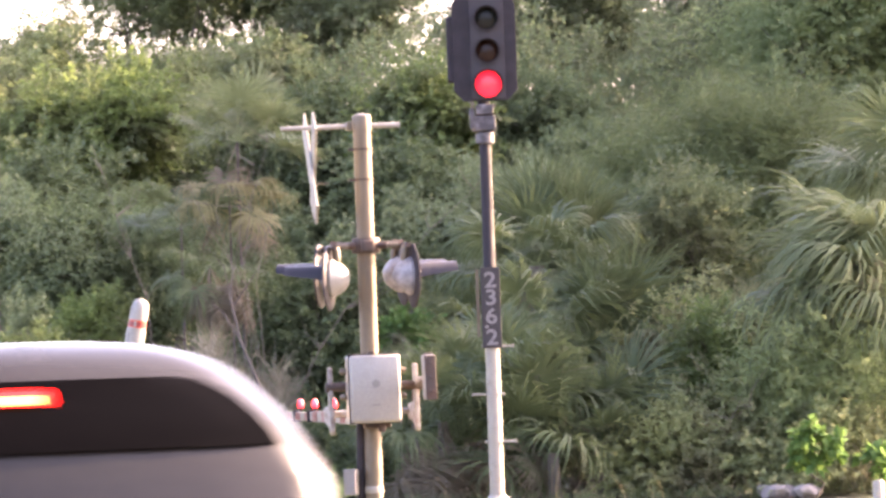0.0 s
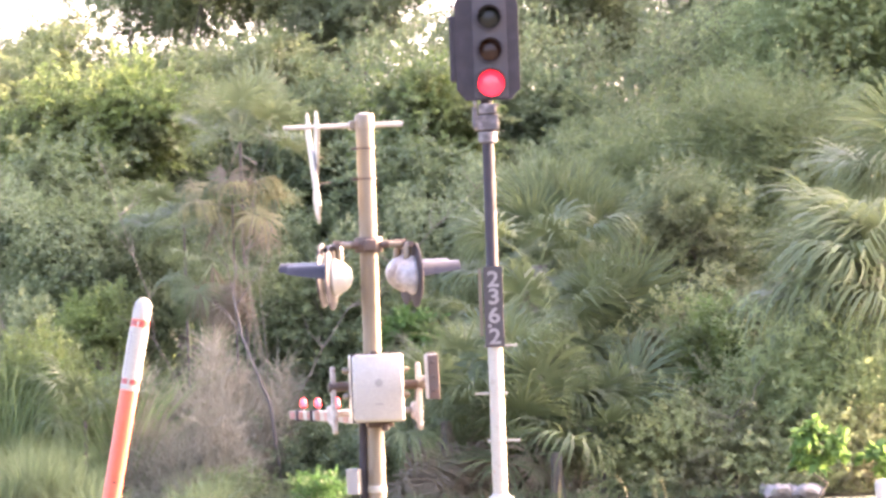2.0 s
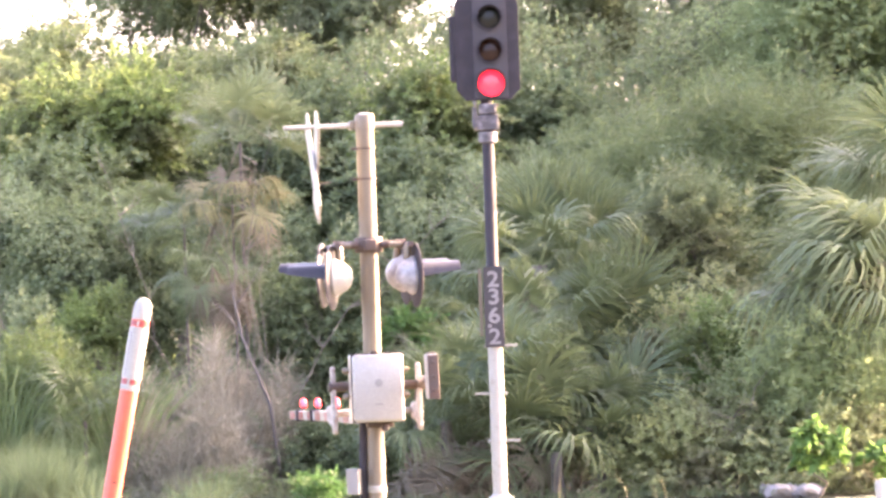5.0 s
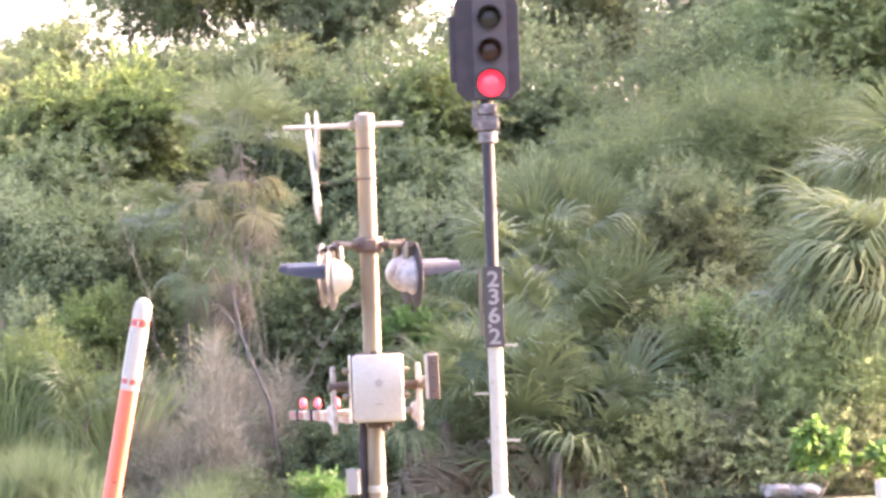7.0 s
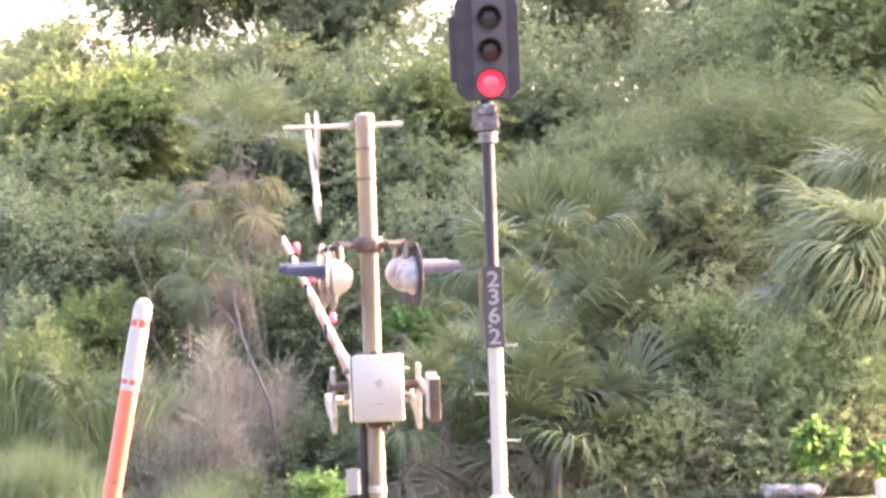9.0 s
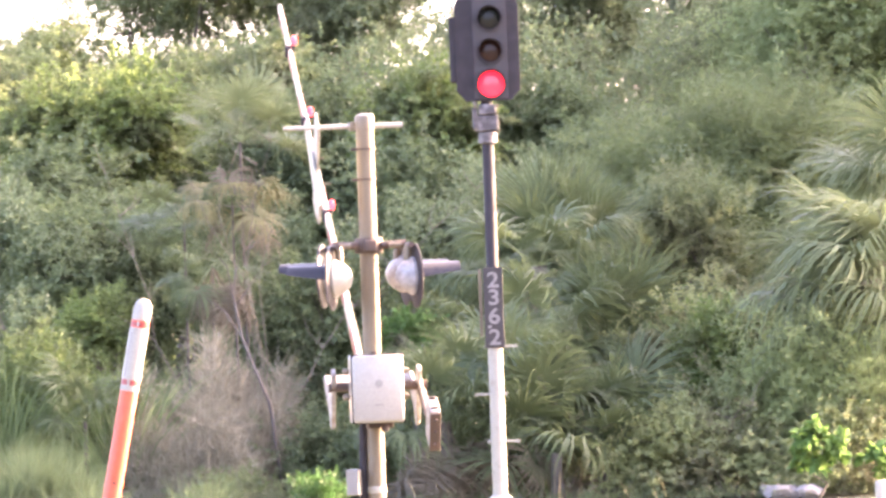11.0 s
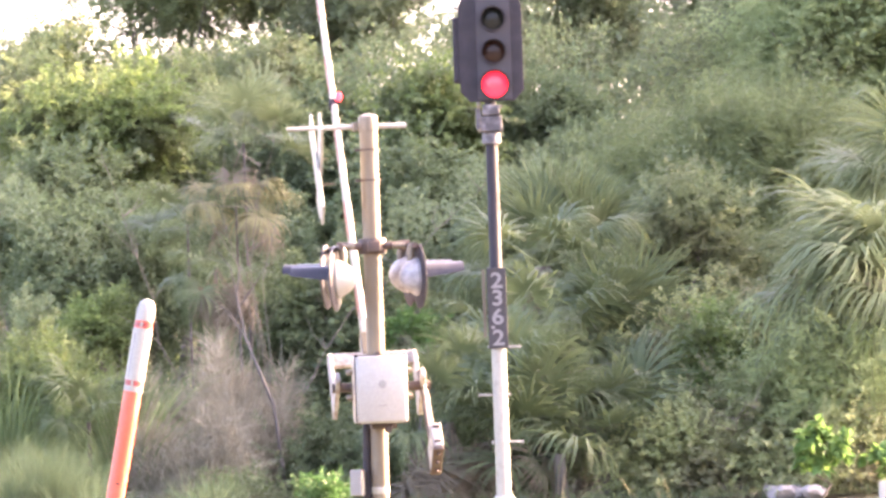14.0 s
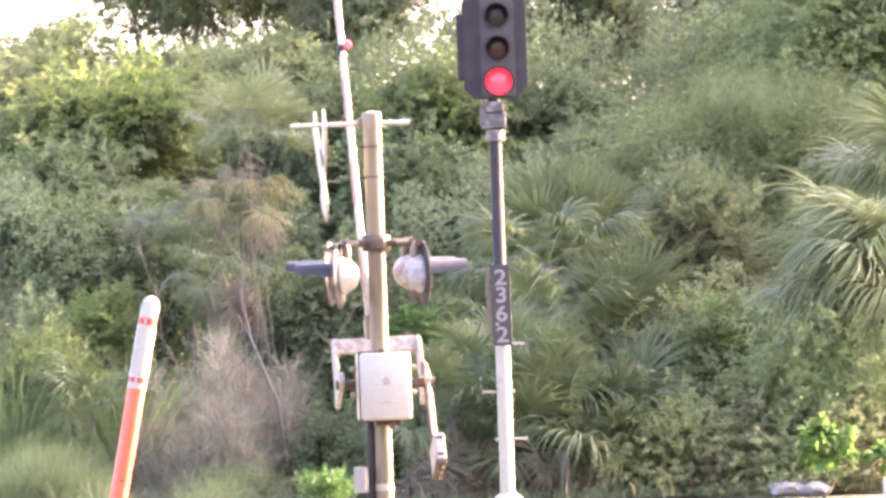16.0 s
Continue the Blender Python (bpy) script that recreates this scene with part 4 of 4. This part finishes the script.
    for y in (-0.72, -0.58):
        part("weight_bolt", boxed((0.06, 0.016, 0.02), (0.4, y, 0.23), 0.004), BRONZE, block)
    for z in (-0.06, 0.05, 0.16):
        part("plate_bolt", lathe([(0.016, 0), (0.016, 0.02), (0.0, 0.024)], pose(0.4, -0.792, z, 90), 8), BRONZE, block)
    return arm


build_mast()
build_lamps()
build_mechanism()
arm = build_arm()


# ---- railway signal ----
def figure(text, size):
    """A figure as a flat mesh in x and y, with a little depth."""
    curve = bpy.data.curves.new("figure", "FONT")
    curve.body, curve.size, curve.extrude = text, size, 0.002
    curve.align_x, curve.align_y, curve.offset = "CENTER", "CENTER", 0.0045
    ob = new("figure", curve)
    bpy.context.view_layer.update()
    me = bpy.data.meshes.new_from_object(ob.evaluated_get(bpy.context.evaluated_depsgraph_get()))
    bpy.data.objects.remove(ob)
    xs, ys = [v.co.x for v in me.vertices], [v.co.y for v in me.vertices]
    me.transform(Matrix.Translation((-(min(xs) + max(xs)) / 2, -(min(ys) + max(ys)) / 2, 0)))
    return me


def build_signal():
    sig = thing("railway_signal", "black three lens railway signal on a pole, showing red", "railway signal", pose(0.462, 48, 0))
    smooth(part("pole", lathe([(0.068, 1.6), (0.068, 2.42), (0.058, 2.44), (0.056, 4.1)]), BLACK, sig, "black upper pole"))
    smooth(part("lower_pole", lathe([(0.069, 0.2), (0.069, 1.675)]), WHITE, sig, "white painted lower pole"))
    bm = lathe([(0.2, -0.05), (0.2, 0.02), (0.15, 0.1), (0.145, 0.2), (0.12, 0.235), (0.09, 0.25), (0.08, 0.27)])
    smooth(part("base_casting", bm, WHITE, sig))
    board = part("number_board", boxed((0.185, 0.02, 0.765), (0.0, -0.09, 2.043), 0.006), SIGN_BLACK, sig, "black board with grey figures")
    for text, x, z in (("2", 0, 2.308), ("3", 0.002, 2.142), ("6", 0.002, 1.965), (".", -0.045, 1.862), ("2", 0.002, 1.765)):
        me = figure(text, 0.205)
        me.materials.append(SIGN_GREY)
        f = new("point" if text == "." else "figure", me)
        f.parent = board
        f.matrix_basis = pose(x, -0.1035, z, 90) @ Matrix.Diagonal((1.14, 1.0, 1, 1))
    bm = boxed((0.03, 0.012, 0.64), (-0.122, -0.06, 2.09), 0.003)
    part("side_strip", bm, GALVANISED, sig, "narrow grey strip beside the board")
    for s, z in ((1, 1.676), (-1, 1.225), (1, 0.775)):
        bm = lathe([(0.071, z - 0.008), (0.077, z - 0.008), (0.077, z + 0.008), (0.071, z + 0.008)], seg=20)
        box(bm, (0.13, 0.03, 0.022), (s * 0.133, -0.02, z), 0.004)
        box(bm, (0.012, 0.036, 0.036), (s * 0.2, -0.02, z), 0.004)
        box(bm, (0.03, 0.03, 0.03), (-s * 0.085, -0.02, z), 0.004)
        part("step_clip", bm, WHITE, sig, "white metal step clip")
    # bracket under the head
    bm = lathe([(0.075, 3.6), (0.09, 3.61), (0.09, 3.7), (0.075, 3.71)], seg=20)
    box(bm, (0.22, 0.16, 0.15), (-0.005, -0.02, 3.79), 0.014)
    box(bm, (0.17, 0.2, 0.1), (0.005, -0.02, 3.92), 0.014)
    box(bm, (0.05, 0.18, 0.2), (-0.115, -0.02, 3.84), 0.012)
    neck = part("mounting_neck", bm, CHIPPED, sig, "grey cast neck with chipped paint")
    for x, z in ((-0.11, 3.95), (0.1, 3.95), (-0.11, 3.73), (0.1, 3.73)):
        part("neck_bolt", lathe([(0.018, 0), (0.018, 0.02), (0.0, 0.022)], pose(x, -0.12, z, 90), 8), GALVANISED, neck)
    part("stay", tube(bmesh.new(), [(-0.16, 0.0, 4.12), (-0.1, 0.0, 3.97)], 0.02, 8), FLAKED, sig)
    # head: case behind a background plate with cut corners
    face = [(-0.29, 4.1), (-0.2, 4.0), (0.22, 4.0), (0.315, 4.1), (0.315, 4.9), (0.28, 5.0), (0.2, 5.055), (-0.18, 5.055), (-0.25, 5.0), (-0.29, 4.9)]
    head = part("background_plate", plate(face, 0.02, pose(0.01, -0.1, 0), 0.004), BLACK, sig, "black background plate")
    panel = plate([(-0.12, 4.02), (0.2, 4.02), (0.2, 4.97), (0.16, 5.02), (-0.08, 5.02), (-0.12, 4.97)], 0.012, pose(0.01, -0.112, 0), 0.003)
    part("centre_panel", panel, DUSTY, head, "dusty raised centre panel")
    for z in (4.18, 4.48, 4.78):
        case = part("lamp_case", boxed((0.34, 0.26, 0.295), (-0.02, 0.05, z + 0.0), 0.02), BLACK, sig, "black lamp case")
        part("case_hinge", boxed((0.03, 0.1, 0.02), (-0.3, 0.0, z + 0.13), 0.004), FLAKED, case)
    part("side_case", boxed((0.09, 0.24, 0.62), (-0.29, 0.03, 4.5), 0.02), BLACK, sig, "black side case")
    for z, mat, name, label in ((4.158, RED_LIT, "red_lens", "lit red lens"), (4.471, AMBER_LENS, "amber_lens", "unlit amber lens"),
                                (4.781, DARK_LENS, "green_lens", "unlit dark green lens")):
        at = pose(0.049, -0.118, z, 90)
        r = 0.124 if mat is RED_LIT else 0.104
        ring = lathe([(r, 0), (r + 0.014, 0), (r + 0.014, 0.03), (r + 0.004, 0.032), (r, 0.03), (r, 0)], at, 32, False)
        smooth(part("lens_ring", ring, BLACK, sig))
        smooth(part(name, lathe([(r, 0.002), (r * 0.8, 0.012), (r * 0.4, 0.02), (0.0, 0.022)], at, 32), mat, sig, label))
        bm = bmesh.new()
        k = 14
        rows = [[bm.verts.new((0.049 + rr * math.sin(a), y, z + rr * math.cos(a))) for a in (radians(-100 + 200 * i / k) for i in range(k + 1))]
                for rr, y in ((r + 0.016, -0.11), (r + 0.016, -0.25), (r + 0.01, -0.25), (r + 0.01, -0.11))]
        for a, b in zip(rows, rows[1:]):
            for i in range(k):
                bm.faces.new((a[i], a[i + 1], b[i + 1], b[i]))
        smooth(part("visor", bm, BLACK, sig, "short black visor"))
    return sig


build_signal()


# ---- marker post ----
def build_post():
    post = thing("marker_post", "leaning orange plastic marker post with white cap and band", "marker post", pose(-1.929, 26, 0, 0, 11.3, 0))
    smooth(part("tube", lathe([(0.046, -0.06), (0.046, 0.9), (0.0455, 1.87), (0.03, 1.875)]), ORANGE, post))
    smooth(part("cap", lathe([(0.046, 1.865), (0.047, 1.92), (0.042, 1.945), (0.031, 1.965), (0.015, 1.976), (0.0, 1.978)]), WHITE, post, "white domed cap"))
    smooth(part("label_sleeve", lathe([(0.0455, 1.555), (0.049, 1.556), (0.049, 1.825), (0.0455, 1.826)]), WHITE, post, "white warning sleeve"))
    for z, h in ((1.512, 0.03),):
        smooth(part("white_band", lathe([(0.0455, z - h / 2), (0.0485, z - h / 2), (0.0485, z + h / 2), (0.0455, z + h / 2)]), WHITE, post))
    for z in (1.541, 1.845):
        ring = smooth(part("red_band", lathe([(0.0455, z - 0.013), (0.0475, z - 0.013), (0.0475, z + 0.013), (0.0455, z + 0.013)]), RED_BAND, post, "red band"))
        part("seam_strip", boxed((0.012, 0.004, 0.026), (-0.008, -0.0475, z), 0.001), WHITE, ring)
    rng = np.random.default_rng(5)
    for i in range(11):
        part("text_bar", boxed((0.004, 0.003, 0.01 + 0.008 * rng.random()), (-0.035 + 0.002 * (i % 2), -0.037, 1.58 + i * 0.021), 0.0),
             SIGN_GREY, post, "grey bar of small print")
    part("scuff", boxed((0.02, 0.004, 0.012), (0.005, -0.046, 1.02), 0.001), BRONZE, post, "dark scuff")


build_post()


# ---- car ----
LEVELS = [  # height, rear, front, half width, corner
    (0.28, 0.1, 4.35, 0.84, 0.25), (0.36, 0.02, 4.48, 0.9, 0.25), (0.55, 0.0, 4.52, 0.925, 0.25), (0.8, 0.0, 4.48, 0.93, 0.25),
    (0.97, 0.03, 4.3, 0.925, 0.24), (1.03, 0.04, 3.3, 0.922, 0.22), (1.15, 0.06, 3.05, 0.915, 0.2), (1.27, 0.09, 2.82, 0.9, 0.18),
    (1.376, 0.13, 2.62, 0.835, 0.17), (1.44, 0.19, 2.5, 0.8, 0.17), (1.5, 0.25, 2.4, 0.755, 0.17), (1.555, 0.3, 2.3, 0.7, 0.17),
    (1.585, 0.335, 2.22, 0.655, 0.17), (1.61, 0.375, 2.12, 0.6, 0.17), (1.635, 0.44, 2.0, 0.5, 0.15), (1.648, 0.55, 1.85, 0.36, 0.15), (1.652, 0.75, 1.6, 0.15, 0.1)]


def rear_at(z):
    for a, b in zip(LEVELS, LEVELS[1:]):
        if a[0] <= z <= b[0]:
            k = (z - a[0]) / (b[0] - a[0])
            return a[1] + (b[1] - a[1]) * k, a[3] + (b[3] - a[3]) * k


def build_car():
    car = thing("car", "silver sport utility car with lit brake lamp", "car", pose(-1.03, 12.8, 0, 0, 0, 22))
    bm = bmesh.new()
    rings = []
    for z, y0, y1, w, c in LEVELS:
        pts = []
        for cx, cy, a0 in ((w - c, y0 + c, -90), (w - c, y1 - c, 0), (-w + c, y1 - c, 90), (-w + c, y0 + c, 180)):
            for i in range(7):
                a = radians(a0 + 15 * i)
                pts.append((cx + c * math.cos(a), cy + c * math.sin(a), z))
        mid = []
        for i, p in enumerate(pts):
            q = pts[(i + 1) % len(pts)]
            mid.append(p)
            if (Vector(q) - Vector(p)).length > 0.2:
                mid += [tuple(Vector(p).lerp(Vector(q), k / 6)) for k in range(1, 6)]
        rings.append([bm.verts.new((x, y + (0.07 * (x / w) ** 2 if y < 1.2 else -0.25 * (x / w) ** 2 if y > 2.2 else 0), zz)) for x, y, zz in mid])
    m = len(rings[0])
    rings = [r for r in rings if len(r) == m]
    for a, b in zip(rings, rings[1:]):
        for k in range(m):
            bm.faces.new((a[k], a[(k + 1) % m], b[(k + 1) % m], b[k]))
    bm.faces.new(rings[0])
    bm.faces.new(rings[-1])
    body = part("body", bm, CAR_PAINT, car, "silver painted body")
    smooth(body, 50)
    # rear window, a bowed pane just proud of the tailgate
    bm = bmesh.new()
    grid = []
    for z, w in ((1.362, 0.72), (1.40, 0.702), (1.44, 0.675), (1.48, 0.64), (1.512, 0.595), (1.536, 0.54), (1.546, 0.47)):
        y, full = rear_at(z)
        grid.append([bm.verts.new((w * s, y + 0.07 * (w * s / full) ** 2 - 0.012 + 0.04 * max(0, abs(s) - 0.8), z)) for s in (k / 8 - 1 for k in range(17))])
    for a, b in zip(grid, grid[1:]):
        for k in range(16):
            bm.faces.new((a[k], a[k + 1], b[k + 1], b[k]))
    out = bmesh.ops.extrude_face_region(bm, geom=bm.faces[:])["geom"]
    bmesh.ops.translate(bm, vec=(0, 0.03, -0.003), verts=[v for v in out if isinstance(v, bmesh.types.BMVert)])
    smooth(part("rear_window", bm, CAR_GLASS, car, "dark tinted rear window"))
    lamp = part("brake_lamp", boxed((0.21, 0.02, 0.064), (0, 0.225, 1.496), 0.022), BRAKE, car, "lit red brake lamp")
    part("bulb_row", boxed((0.15, 0.012, 0.022), (0, 0.213, 1.496), 0.006), BRAKE_CORE, lamp, "glowing bulb row")
    for s in (-1, 1):
        bm = bmesh.new()
        for ya, yb, z in ((0.75, 1.3, 0), (1.4, 2.1, 0)):
            v = [bm.verts.new(p) for p in ((s * 0.885, ya - 0.1, 1.12 + z), (s * 0.885, yb, 1.12), (s * 0.735, yb - 0.05, 1.54), (s * 0.735, ya + 0.05, 1.54))]
            bm.faces.new(v)
        out = bmesh.ops.extrude_face_region(bm, geom=bm.faces[:])["geom"]
        bmesh.ops.translate(bm, vec=(s * 0.045, 0, 0.0), verts=[v for v in out if isinstance(v, bmesh.types.BMVert)])
        part("side_window", bm, CAR_GLASS, car, "dark tinted side window")
        part("tail_lamp", boxed((0.3, 0.08, 0.16), (s * 0.72, 0.05, 0.98), 0.03), RED_LENS, car, "red tail lamp")
        for y in (0.85, 3.5):
            at = pose(s * 0.82, y, 0.345, 0, 90, 0)
            tyre = smooth(part("wheel", lathe([(0.2, -0.11), (0.32, -0.115), (0.345, -0.08), (0.345, 0.08), (0.32, 0.115), (0.2, 0.11)], at), RUBBER, car, "black tyre"))
            part("rim", lathe([(0.0, -0.1), (0.06, -0.1), (0.2, -0.115), (0.21, 0), (0.2, 0.115), (0.06, 0.1), (0.0, 0.1)], at), GALVANISED, tyre, "grey alloy rim")
    part("bumper", boxed((1.7, 0.14, 0.2), (0, 0.02, 0.5), 0.05), RUBBER, car, "dark plastic rear bumper")
    return car


car = build_car()


def motions():
    walk(arm, [(t, pose(*PIVOT, a, ARM_LEAN)) for t, a in (
        (0, -0.3), (7.5, -0.3), (7.65, 0.1), (7.8, 1.3), (8.2, 5.1), (8.6, 9.1), (9.0, 13.2), (9.2, 15.1), (10.2, 24.8), (11.3, 34.4), (12.0, 39.7),
        (12.5, 43.1), (13.0, 46.4), (14.0, 53.2), (15.0, 59.7), (16.0, 65.9))])
    walk(car, [(t, pose(x, y, 0.012, 0, 0, r)) for t, x, y, r in (
        (0, -1.03, 12.8, 22), (0.1, -1.42, 13.15, 22), (0.2, -1.76, 13.5, 23), (0.5, -2.75, 14.5, 27), (2.0, -7.4, 19.0, 45), (4.0, -14.5, 24.0, 55),
        (7.0, -26.0, 30.0, 70), (10.0, -38.0, 33.0, 80), (16.0, -55.0, 34.0, 88))])


motions()
